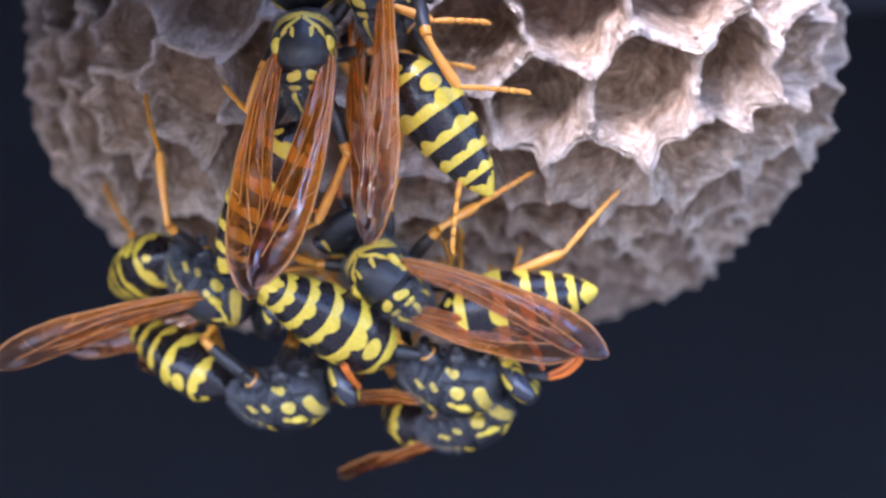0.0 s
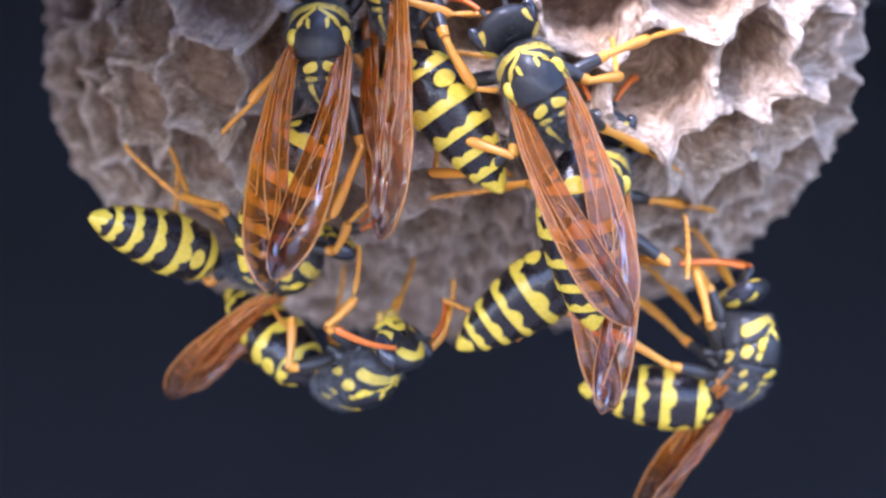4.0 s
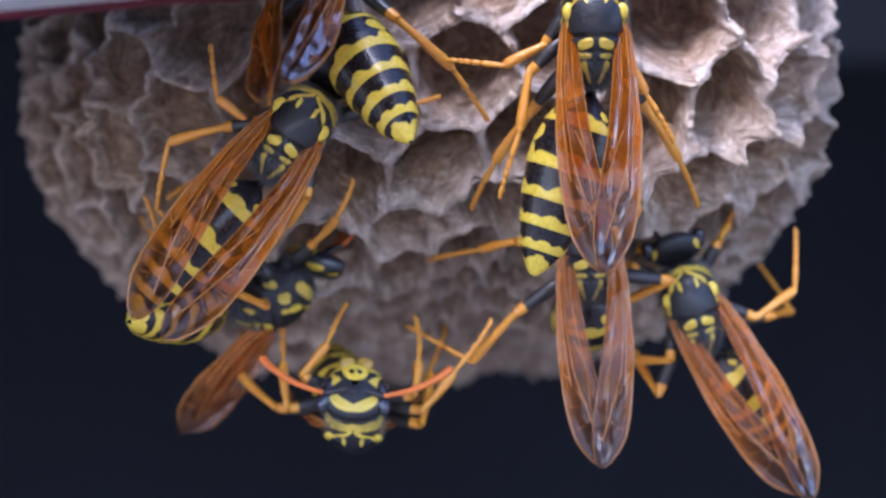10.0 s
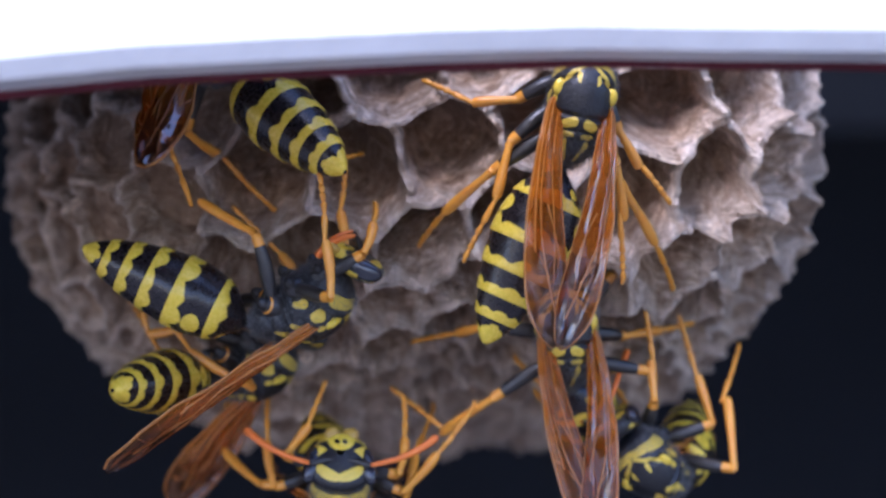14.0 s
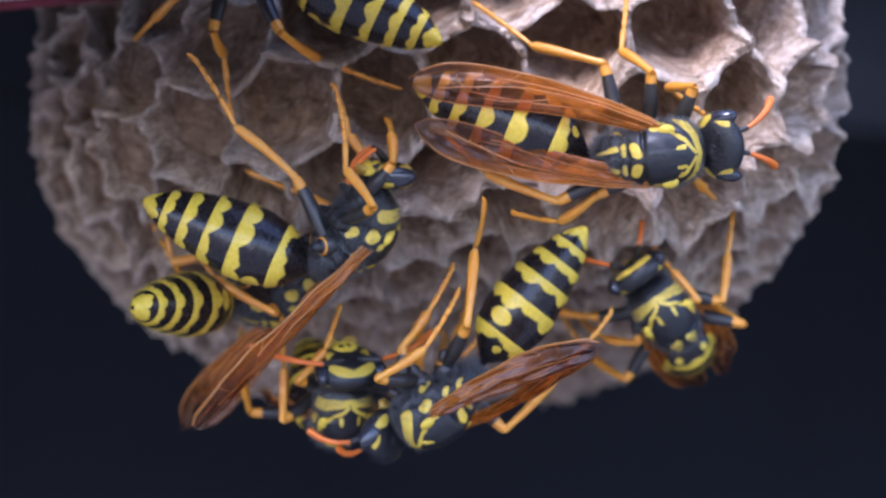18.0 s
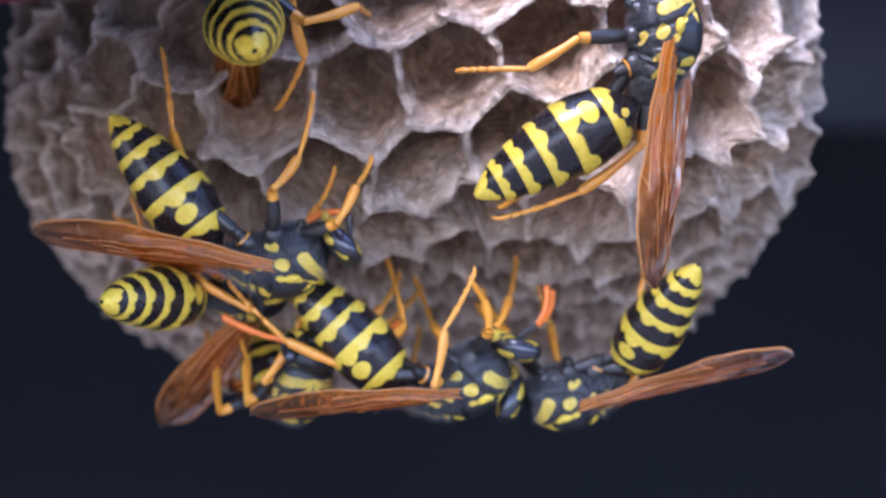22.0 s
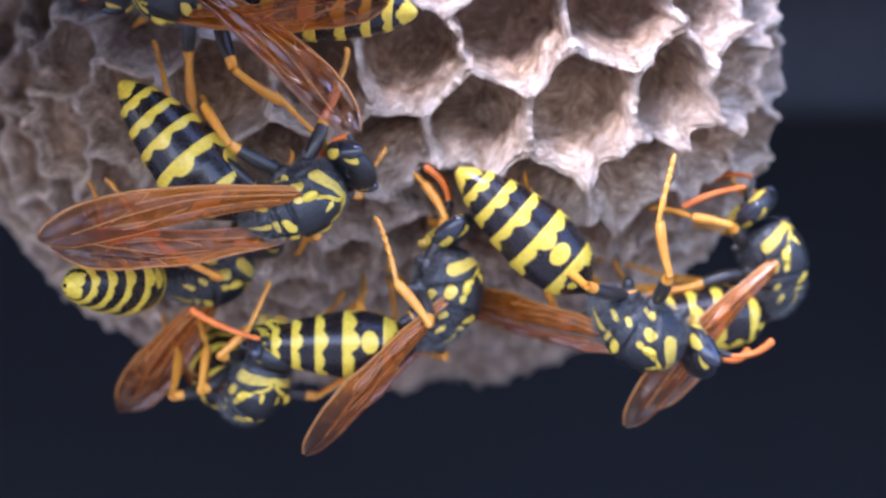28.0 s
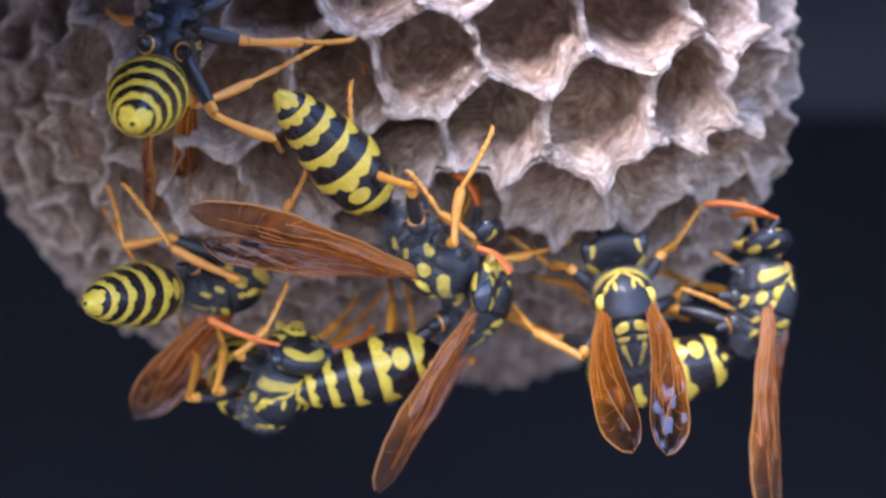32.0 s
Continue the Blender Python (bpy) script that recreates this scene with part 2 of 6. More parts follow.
def slab(name, lo, hi, mat, bev=1.0):
    """A board between two corners, in mm, with eased edges."""
    bm = bmesh.new()
    bmesh.ops.create_cube(bm, size=1)
    for v in bm.verts:
        v.co = Vector([(l + h) / 2 + c * (h - l) for c, l, h in zip(v.co, lo, hi)]) * MM
    bmesh.ops.bevel(bm, geom=bm.edges[:], offset=bev * MM, segments=2, affect="EDGES")
    me = bpy.data.meshes.new(name)
    bm.to_mesh(me)
    bm.free()
    me.materials.append(mat)
    return new(name, me)


# ---- nest ----
CX, CY, CZ = 2.2, 0.0, 9.2        # foremost point of the comb, mm
PITCH, LEAN = 5.35, radians(12)
OFF_A, OFF_B = -1.2, -0.8
TIP_A, TIP_B = 0.10, -0.48         # how far the cells lean aside and downwards, for each mm of depth
STEP, TURNS = 0.25, 72
# how the comb curves away to the right, up, left and down: flat until the first arc length, steep from the second, closed at the third
CURVE = ((9.0, 21.0, 35.0), (12.0, 24.0, 40.0), (6.0, 32.5, 59.0), (2.0, 10.2, 118.0))


def ease(x, lo, hi):
    k = max(0.0, min(1.0, (x - lo) / (hi - lo)))
    return k * k * (3 - 2 * k)


def comb_profile():
    """Distance from the foremost point and depth, for each direction and arc length."""
    table = []
    for q in range(TURNS):
        w = 2 * math.pi * q / TURNS
        cx, cy = math.cos(w), math.sin(w)
        wx, wy = cx * cx, cy * cy
        s1, s2, s3 = [wx * (h[0] if cx > 0 else h[1]) + wy * (h[2] if cy > 0 else h[3])
                      for h in zip(CURVE[0], CURVE[2], CURVE[1], CURVE[3])]
        d = y = 0.0
        line = []
        for k in range(300):
            line.append((d, y))
            s = k * STEP
            tilt = radians(4 + 66 * ease(s, s1, s2) + 45 * ease(s, s2, s3))
            d += math.cos(tilt) * STEP
            y += math.sin(tilt) * STEP
        table.append(line)
    return np.array(table)


PROFILE = comb_profile()


def comb_point(a, b):
    r = math.hypot(a, b)
    if r < 1e-6:
        return Vector((CX, CY, CZ))
    w = (math.atan2(b, a) / (2 * math.pi)) % 1.0 * TURNS
    k = min(r / STEP, 297.0)
    q, i = int(w) % TURNS, int(k)
    fw, fi = w - int(w), k - i
    c = PROFILE[q, i] * (1 - fi) + PROFILE[q, i + 1] * fi
    e = PROFILE[(q + 1) % TURNS, i] * (1 - fi) + PROFILE[(q + 1) % TURNS, i + 1] * fi
    d, y = c * (1 - fw) + e * fw
    return Vector((CX + float(d) * a / r, CY + float(y), CZ + float(d) * b / r))


def on_nest(a, b, h=0.0):
    p = comb_point(a, b)
    u, v = comb_point(a + 0.3, b) - comb_point(a - 0.3, b), comb_point(a, b + 0.3) - comb_point(a, b - 0.3)
    g = u.cross(v)
    g = g.normalized() if g.length > 1e-9 else Vector((0, -1, 0))
    lump = noise.noise((a * 0.09, b * 0.09, 3.0)) * 1.0
    return p + g * (h + lump)


def depth_map():
    """Depth of the comb along the lines of sight of the steady picture, in squares of 20."""
    grid = np.full((90, 120), 99.0)
    for i in range(-110, 111):
        for j in range(-110, 60):
            if i * i + j * j > 12000:
                continue
            p = comb_point(i * 0.4, j * 0.4)
            k = FOCAL / (p.y + DIST)
            u, v = int((784 + p.x * k + 400) // 20), int((441 - p.z * k + 600) // 20)
            if 0 <= u < 120 and 0 <= v < 90:
                grid[v, u] = min(grid[v, u], p.y)
    return grid


DEPTH = depth_map()
DEEPEST = 8.0


def nest_y(u, v):
    i, j = int((u + 400) // 20), int((v + 600) // 20)
    if not (0 <= i < 120 and 0 <= j < 90):
        return DEEPEST
    return min(float(DEPTH[j, i]), DEEPEST)


def comb_corner(a, b):
    j = noise.noise_vector((a * 0.31 + 7, b * 0.31, 1.7))
    k = 1.3 + 0.5 * ease(-a, 4.0, 16.0)          # the old cells on the shaded side are the most uneven
    return a + j.x * k, b + j.y * k


def build_nest():
    nest = tagged(new("wasp_nest"), "grey-brown chewed paper nest with open cells below white board", "wasp nest")
    nest.location = (CX * MM, CY * MM, CZ * MM)
    origin = Vector((CX, CY, CZ))
    rings = [(0.0, 0.03, 1.0), (0.07, 0.05, 1.0), (0.15, 0.0, 0.9), (0.19, -0.16, 0.6), (0.22, -0.5, 0.3), (0.25, -0.95, 0.1), (0.28, -1.5, 0), (0.32, -2.1, 0), (0.37, -2.8, 0),
             (0.45, -3.5, 0), (0.85, -4.2, 0), (1.7, -4.5, 0)]
    N = 12
    for i in range(-14, 15):
        for j in range(-14, 15):
            x, y = PITCH * (i + j * 0.5), PITCH * j * 0.866
            a = OFF_A + x * math.cos(LEAN) - y * math.sin(LEAN)
            b = OFF_B + x * math.sin(LEAN) + y * math.cos(LEAN)
            if math.hypot(a, b) > 44 + 0.12 * max(0.0, -b) or b > 20 or a > 33:
                continue
            cs = []
            for k in range(6):
                w = LEAN + radians(30 + 60 * k)
                cs.append(comb_corner(a + PITCH / 1.732 * math.cos(w), b + PITCH / 1.732 * math.sin(w)))
            c0 = on_nest(a, b)
            facing = max(0.0, -(on_nest(a, b, 1.0) - c0).y)
            rise = 0.25 + 0.75 * facing
            rim = []
            for k in range(6):
                (a0, b0), (a1, b1) = cs[k], cs[(k + 1) % 6]
                for s in range(N):
                    f = s / N
                    steep = abs(b1 + b0 - 2 * b) / max(1e-6, math.hypot(a1 + a0 - 2 * a, b1 + b0 - 2 * b))
                    up = (0.8 * abs(2 * f - 1) ** 2.0 - 0.35 - 1.5 * steep * f * (1 - f)) * rise
                    pa, pb = a0 + (a1 - a0) * f, b0 + (b1 - b0) * f
                    wob = noise.noise_vector((pa * 0.9, pb * 0.9, 5.0)) + 0.25 * noise.noise_vector((pa * 2.6, pb * 2.6, 8.0))
                    up += wob.z * 1.0 * rise + noise.noise((pa * 2.7, pb * 2.7, 9.0)) * 0.3 * rise + noise.noise((pa * 5, pb * 5, 2.0)) * 0.08
                    rim.append((pa + wob.x * 0.22, pb + wob.y * 0.22, up, abs(2 * f - 1) ** 3))
            mr = sum(math.hypot(p[0] - a, p[1] - b) for p in rim) / len(rim)
            thick = 0.85 + 0.5 * noise.noise((a * 0.2, b * 0.2, 12.0))
            full = 1 - 0.6 * ease(-a, 9.0, 22.0)          # the outermost old cells are shallow
            verts, lip, pu, pv, run = [], [], [], [], 0.0
            for q, (inset, dh, lp) in enumerate(rings):
                dh *= full if dh < 0 else 1.0
                if q:
                    run += math.hypot(inset - rings[q - 1][0], dh - rings[q - 1][1])
                round_f = min(1.0, q / 6) * 0.22
                for sn, (pa, pb, up, corner) in enumerate(rim):
                    r = math.hypot(pa - a, pb - b)
                    ca, cb = (pa - a) / r, (pb - b) / r
                    rr = r * (1 - round_f) + min(mr, r + 0.1) * round_f - inset * thick
                    rr -= 0.10 * corner * min(1.0, q / 3)
                    # the cells open downwards, so their floors lie higher than their mouths
                    qa, qb = a + ca * rr + TIP_A * min(0.0, dh), b + cb * rr + TIP_B * min(0.0, dh) * rise
                    h = up * (1 if q < 4 else max(0.0, 1 - (q - 3) * 0.2)) + dh
                    if q > 0:
                        cr = noise.noise_vector((qa * 0.8, qb * 0.8, dh * 0.7 + 2)) + 0.5 * noise.noise_vector((qa * 2.9, qb * 2.9, dh * 2.4))
                        k = 0.08 if q < 4 else 0.20
                        qa, qb, h = qa + cr.x * k, qb + cr.y * k, h + cr.z * k * 0.6
                    verts.append(on_nest(qa, qb, h) - origin)
                    lip.append(lp)
                    pu.append(sn * 0.24)
                    pv.append(run)
            M = 6 * N
            faces = grid_faces(len(rings), M)
            verts.append(on_nest(a - TIP_A * 4.6 * full, b - TIP_B * 4.6 * full * rise, -4.6 * full) - origin)
            lip.append(0.0)
            pu.append(8.0)
            pv.append(run + 1.5)
            last = (len(rings) - 1) * M
            faces += [(last + s, last + (s + 1) % M, len(verts) - 1) for s in range(M)]
            child("cell", mesh_from("cell", verts, faces, PAPER, {"lip": lip, "pu": pu, "pv": pv, "stain_shade": [min(1.0, max(0.0, p - 0.5) / 2.5) for p in pv]}, smooth=False), nest)
    # backing under the cells and the stalk by which it hangs
    verts = []
    for i in range(29):
        for j in range(29):
            verts.append(on_nest((i - 15) * 2.9, (j - 19) * 2.5, -5.4) - origin)
    child("backing", mesh_from("backing", verts, grid_faces(29, 29, False), PAPER, {"lip": [0.0] * len(verts)}), nest, "dull grey paper backing")
    verts = []
    for q in range(14):
        f = q / 13
        r = 1.7 + 3.0 * (2 * f - 1) ** 4
        for s in range(14):
            ph = 2 * math.pi * s / 14
            verts.append((math.cos(ph) * r - 14 * f, 14 + math.sin(ph) * r, 2 + f * 12.9))
    child("stalk", mesh_from("stalk", verts, grid_faces(14, 14), PAPER, {"lip": [0.0] * len(verts)}), nest, "dark fibrous stalk")
    return nest


build_nest()


# ---- boards, wall, ground ----
def build_board():
    """White board in front of the nest, its lower edge gently arched, with a dark red strip behind the edge."""
    def low(x):
        d = max(-36.0, min(36.0, x - 9.5))
        return 10.93 - 0.0017 * d * d
    for name, mat, y0, y1, dz, top, ease, label in (
            ("board_fascia", WHITE, -27.0, -21.0, 0.0, 23.8, 0.8, "white painted board above the wasp nest"),
            ("trim_red", RED, -20.7, -19.7, -0.18, 16.0, 0.2, "dark red strip behind the white board's lower edge")):
        verts = []
        xs = [-270 + 6.0 * k for k in range(51)]
        for x in xs:
            z = low(x) + dz + 0.12 * noise.noise((x * 0.13, 0, 0))
            verts += [(x, y0, top), (x, y0, z + ease), (x, y0 + ease, z), (x, y1 - ease, z), (x, y1, z + ease), (x, y1, top)]
        faces = grid_faces(len(xs), 6)
        faces += [tuple(range(6)), tuple(len(verts) - 1 - k for k in range(6))]
        tagged(new(name, mesh_from(name, verts, faces, mat, smooth=False)), label, "board", kind="structure")


build_board()
# unseen slab, added to keep the sun off the back wall
tagged(slab("shade_slab_wall", (-2500, 150.4, 58), (2500, 330, 72), NAVY), "dark painted porch ceiling along the wall", "ceiling", kind="structure")
# added above the nest's left to shade it; the stalk ends here
tagged(slab("shade_board_left", (-260, -27, 24), (-8, 150, 32), NAVY), "dark painted roof board over the nest", "board", kind="structure")
# out-of-view board, added so the comb's rear edges fall into shade
tagged(slab("shade_board_rear", (-7.6, 5, 24), (260, 60, 32), NAVY), "dark painted roof board behind the nest", "board", kind="structure")


def build_panel():
    """Paler panel high on the wall, its lower edge rounded back into the wall."""
    profile = [(316.0, 700.0), (316.0, 200.0)]
    for k in range(17):
        th = radians(90 * k / 16)
        profile.append((342 - 26 * math.cos(th), 56 - 26 * math.sin(th)))
    profile += [(350.0, 30.0), (350.0, 700.0)]
    verts = [(x, y, z) for x in (62.0, 900.0) for y, z in profile]
    n = len(profile)
    faces = [(k, (k + 1) % n, n + (k + 1) % n, n + k) for k in range(n)] + [tuple(range(n - 1, -1, -1)), tuple(range(n, 2 * n))]
    tagged(new("wall_panel", mesh_from("wall_panel", verts, faces, SLATE)), "paler slate blue panel on the wall", "wall panel", kind="structure")


build_panel()
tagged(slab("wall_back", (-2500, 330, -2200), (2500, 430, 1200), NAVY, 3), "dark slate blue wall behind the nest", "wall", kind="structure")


# never in view; added below as a reflector that fills the comb's underside
def build_ground():
    bm = bmesh.new()
    bmesh.ops.create_grid(bm, x_segments=24, y_segments=24, size=60)
    for v in bm.verts:
        v.co.z = -2.2 + 0.03 * noise.noise(v.co * 0.7)
    me = bpy.data.meshes.new("ground")
    bm.to_mesh(me)
    bm.free()
    me.materials.append(GROUND_BOUNCE)
    tagged(new("ground", me), "grey gravel ground below the eaves", "ground", kind="structure")


build_ground()


# ---- wasp meshes, in mm: x forward, y to its left, z up its back ----
def lathe(name, mat, stations, seg=28, mark=None, lift=None):
    """Body of rings across x: stations of (x, half width, half height, z of the middle). mark(x, angle from the back, station share)."""
    verts, marks = [], []
    for x, ry, rz, zc in stations:
        for s in range(seg):
            th = 2 * math.pi * s / seg
            verts.append((x, ry * math.sin(th), zc + rz * math.cos(th)))
            ang = th if th <= math.pi else th - 2 * math.pi
            marks.append(mark(x, ang) if mark else 0.0)
    n = len(stations)
    faces = grid_faces(n, seg)
    faces += [tuple(range(seg)), tuple((n - 1) * seg + seg - 1 - k for k in range(seg))]
    return mesh_from(name, verts, faces, mat, {"mark": marks})


def spot(x, y, cx, cy, rx, ry):
    return 1.5 - math.hypot((x - cx) / rx, (y - cy) / ry)


def smooth_stations(keys, n, slim=1.0):
    """Stations eased between keys of (x, ry, rz, zc)."""
    out = []
    for k in range(n):
        f = k / (n - 1) * (len(keys) - 1)
        i = min(int(f), len(keys) - 2)
        t = f - i
        p0, p1, p2, p3 = keys[max(i - 1, 0)], keys[i], keys[i + 1], keys[min(i + 2, len(keys) - 1)]
        out.append(tuple(0.5 * (2 * b + (c - a) * t + (2 * a - 5 * b + 4 * c - d) * t * t + (3 * b - a - 3 * c + d) * t ** 3)
                         for a, b, c, d in zip(p0, p1, p2, p3)))
    return [(x, max(ry * slim, 0.02), max(rz, 0.02), z) for x, ry, rz, z in out]


def stroke(x, y, x0, y0, x1, y1, r0, r1):
    """Painted bar between two points, its half width going from r0 to r1."""
    dx, dy = x1 - x0, y1 - y0
    k = max(0.0, min(1.0, ((x - x0) * dx + (y - y0) * dy) / (dx * dx + dy * dy)))
    return 1.5 - math.hypot(x - x0 - k * dx, y - y0 - k * dy) / (r0 + (r1 - r0) * k)


def thorax_mark(x, ang):
    y = abs(ang) * 1.7                             # 0 on the back
    return max(stroke(x, y, 2.22, 0.0, 1.98, 1.3, 0.11, 0.20),          # collar, widening to the shoulder
               stroke(x, y, 1.98, 1.3, 1.42, 2.45, 0.21, 0.33),
               stroke(x, y, 2.02, 0.1, 1.50, 0.98, 0.08, 0.10),        # its hind margin, running back to the wing root
               stroke(x, y, 1.50, 0.98, 0.85, 1.50, 0.10, 0.11),
               stroke(x, y, 1.42, 0.56, 1.08, 0.50, 0.15, 0.08),        # drops on the back
               stroke(x, y, 0.18, 1.70, 0.05, 1.75, 0.17, 0.15),        # behind the wing root
               stroke(x, y, -0.74, 0.40, -0.88, 0.92, 0.25, 0.20),      # scutellum
               stroke(x, y, -1.34, 0.34, -1.32, 0.98, 0.10, 0.15),
               stroke(x, y, -1.72, 0.80, -2.42, 0.58, 0.21, 0.15),      # hind slope
               stroke(x, y, 0.42, 2.34, 0.22, 2.42, 0.30, 0.27),        # flank
               stroke(x, y, 0.05, 3.30, -0.25, 3.45, 0.24, 0.18),
               stroke(x, y, -0.80, 2.35, -0.95, 2.55, 0.17, 0.15),
               stroke(x, y, -1.45, 2.10, -1.75, 2.35, 0.19, 0.14))


THORAX_ME = lathe("thorax", THORAX, smooth_stations(
    [(2.62, 0.13, 0.15, -0.1), (2.45, 0.85, 0.75, -0.1), (2.1, 1.35, 1.2, -0.1), (1.6, 1.62, 1.55, -0.05), (0.9, 1.78, 1.78, 0.0), (0.1, 1.78, 1.78, 0.05),
     (-0.55, 1.62, 1.66, 0.05), (-1.05, 1.5, 1.45, 0.0), (-1.3, 1.46, 1.36, -0.05), (-1.9, 1.25, 1.1, -0.2), (-2.4, 0.85, 0.72, -0.4), (-2.72, 0.3, 0.28, -0.55)], 120, 0.88), 72, thorax_mark)


def carve(me):
    """Sutures between the plates of the thorax."""
    for v in me.vertices:
        x, y, z = v.co.x / MM, abs(v.co.y) / MM, v.co.z / MM
        w = math.atan2(y, z)
        dip = 0.0
        for at, slope, turn, lo, hi in ((1.75, -0.85, 0.0, 0.3, 2.2), (-0.5, 0.12, 0.0, 0.0, 1.5), (-1.14, 0.0, 0.0, 0.0, 1.6), (-1.62, 0.25, 0.0, 0.0, 2.4),
                                        (0.35, -0.5, 2.0, 1.35, 2.9), (-0.75, 0.45, 2.0, 1.5, 2.9),
                                        (-0.15, -0.2, 2.2, 1.9, 3.1), (-2.05, 0.3, 1.0, 0.4, 2.6)):
            d = (x - at - slope * (w - turn)) / 0.10
            if lo < w < hi:
                dip += math.exp(-d * d) * min(1.0, (w - lo) * 4 + 0.2, (hi - w) * 4)
        if -0.5 < x < 1.6:
            d = (w - 1.55 - 0.12 * x) / 0.07
            dip += 0.8 * math.exp(-d * d)
        k = 1 - 0.115 * min(dip, 1.2)
        v.co.y *= k
        v.co.z *= k
    me.update()


carve(THORAX_ME)

SEGS = [(0.0, 2.15), (2.0, 4.35), (4.15, 5.85), (5.65, 7.15), (6.95, 8.25), (8.05, 9.45)]


def belly(s):
    keys = [(0, 0.22), (0.35, 0.3), (0.9, 0.95), (1.5, 1.6), (2.2, 1.95), (3.2, 2.16), (4.3, 2.14), (5.6, 1.92), (6.8, 1.62), (7.9, 1.24), (8.6, 0.86), (9.05, 0.52), (9.3, 0.26), (9.45, 0.05)]
    for (a, ra), (b, rb) in zip(keys, keys[1:]):
        if s <= b:
            t = (s - a) / (b - a)
            return ra + (rb - ra) * t
    return 0.05


def segment_mesh(k):
    s0, s1 = SEGS[k]
    L = s1 - s0

    def mark(x, ang):
        s = -x
        w = abs(ang)
        lobe = abs(math.sin(4.5 * w + 1.57)) ** 0.7          # round lobes with sharp notches between them
        band = 0.19 + 0.15 * lobe + 0.06 * math.cos(4 * w + 0.4)
        if k == 0:
            band = 0.20 + 0.08 * math.cos(3 * w) + 0.08 * lobe
        if k in (3, 4):
            band += 0.02
        if k == 5:
            band = 0.48 + 0.12 * math.cos(3 * w) + 0.14 * lobe
        band += 0.07 * noise.noise((math.sin(w) * 2.2, math.cos(w) * 2.2, k * 3.1)) + 0.03 * noise.noise((w * 7, k * 1.7, 4.0))
        edge = s1 - 0.07 - L * band
        m = 0.5 + (s - edge) / (0.5 * L)
        m = min(m, 0.5 + (s1 - 0.03 - s) / 0.1)
        if k == 1:
            m = max(m, spot(s, w * 2, s0 + 0.82, 2.75, 0.46, 0.72))
        if k == 0:
            m = max(m, spot(s, w * 1.6, 1.25, 1.3, 0.22, 0.32))
        return m
    st = []
    n = 22
    for q in range(n + 1):
        s = s0 + L * q / n
        r = belly(s) * 0.93
        r += 0.05 * (q / n) ** 3 - 0.04 * (1 - q / n)
        if q == n and k < 5:
            r -= 0.10
        st.append((-s, max(r, 0.03), max(r * 0.93, 0.03), -0.12 * math.sin(math.pi * s / 9.7)))
    return lathe("abdomen" if k == 0 else "abdomen_segment", SHELL, st, 80, mark)


SEG_ME = [segment_mesh(k) for k in range(6)]


def head_mark(x, ang):
    w = abs(ang)
    if x < -0.1:
        return max(spot(x, w, -0.34, 1.22, 0.20, 0.46), spot(x, w, -0.30, 2.1, 0.24, 0.42))
    m = spot(x, w, 0.58, 0.50, 0.12, 0.70)           # brow
    m = max(m, spot(x, w, 0.50, 1.75, 0.26, 0.34))   # beside the eyes
    return max(m, spot(x, w, 0.45, 2.75, 0.35, 0.5))  # cheeks


HEAD_ME = lathe("head", THORAX, smooth_stations(
    [(-0.62, 0.12, 0.12, 0.1), (-0.66, 0.75, 0.6, 0.1), (-0.55, 1.35, 1.05, 0.05), (-0.3, 1.75, 1.4, 0.0), (0.05, 1.85, 1.6, -0.1), (0.35, 1.7, 1.6, -0.2), (0.6, 1.3, 1.35, -0.3),
     (0.75, 0.8, 0.9, -0.4), (0.80, 0.2, 0.25, -0.45)], 30), 36, head_mark)


def ball(name, mat, rx, ry, rz, seg=16, rings=10, bend=0.0):
    verts = []
    for q in range(rings + 1):
        th = math.pi * q / rings
        for s in range(seg):
            ph = 2 * math.pi * s / seg
            x, y, z = rx * math.sin(th) * math.cos(ph), ry * math.sin(th) * math.sin(ph), rz * math.cos(th)
            verts.append((x - bend * (z / rz) ** 2, y, z))
    return mesh_from(name, verts, grid_faces(rings + 1, seg), mat, {"mark": [1.0] * len(verts)})


def hair_mesh(me, count, length, seed, keep):
    """Short silver hairs standing on a shell."""
    rng = random.Random(seed)
    polys = [p for p in me.polygons if keep(p.center / MM)]
    verts, faces = [], []
    for k in range(count):
        p = rng.choice(polys)
        at = p.center / MM + Vector([rng.uniform(-0.08, 0.08) for q in range(3)])
        n = p.normal
        d = (n + Vector([rng.uniform(-0.45, 0.45) for q in range(3)]) + Vector((-0.5, 0, 0))).normalized()
        side = d.cross(Vector((0.3, 0.5, 0.8))).normalized()
        up = side.cross(d)
        L = length * rng.uniform(0.6, 1.3)
        o = len(verts)
        for a in (0, 2.1, 4.2):
            verts.append(at - n * 0.03 + side * (math.cos(a) * 0.013) + up * (math.sin(a) * 0.013))
        verts.append(at + d * L)
        faces += [(o, o + 1, o + 3), (o + 1, o + 2, o + 3), (o + 2, o, o + 3)]
    return mesh_from("hair", verts, faces, HAIR)


HAIR_ME = hair_mesh(THORAX_ME, 3600, 0.30, 5, lambda c: c.x < 2.3 and (c.z < 1.0 or c.x < -1.2))
FACE_HAIR_ME = hair_mesh(HEAD_ME, 500, 0.22, 6, lambda c: True)
EYE_ME = ball("eye", EYE, 0.60, 0.50, 1.10, 20, 14, bend=-0.12)
TEGULA_ME = ball("wing_root", SHELL, 0.42, 0.30, 0.22)
JAW_ME = ball("mandible", MANDIBLE, 0.42, 0.5, 0.26, bend=0.1)


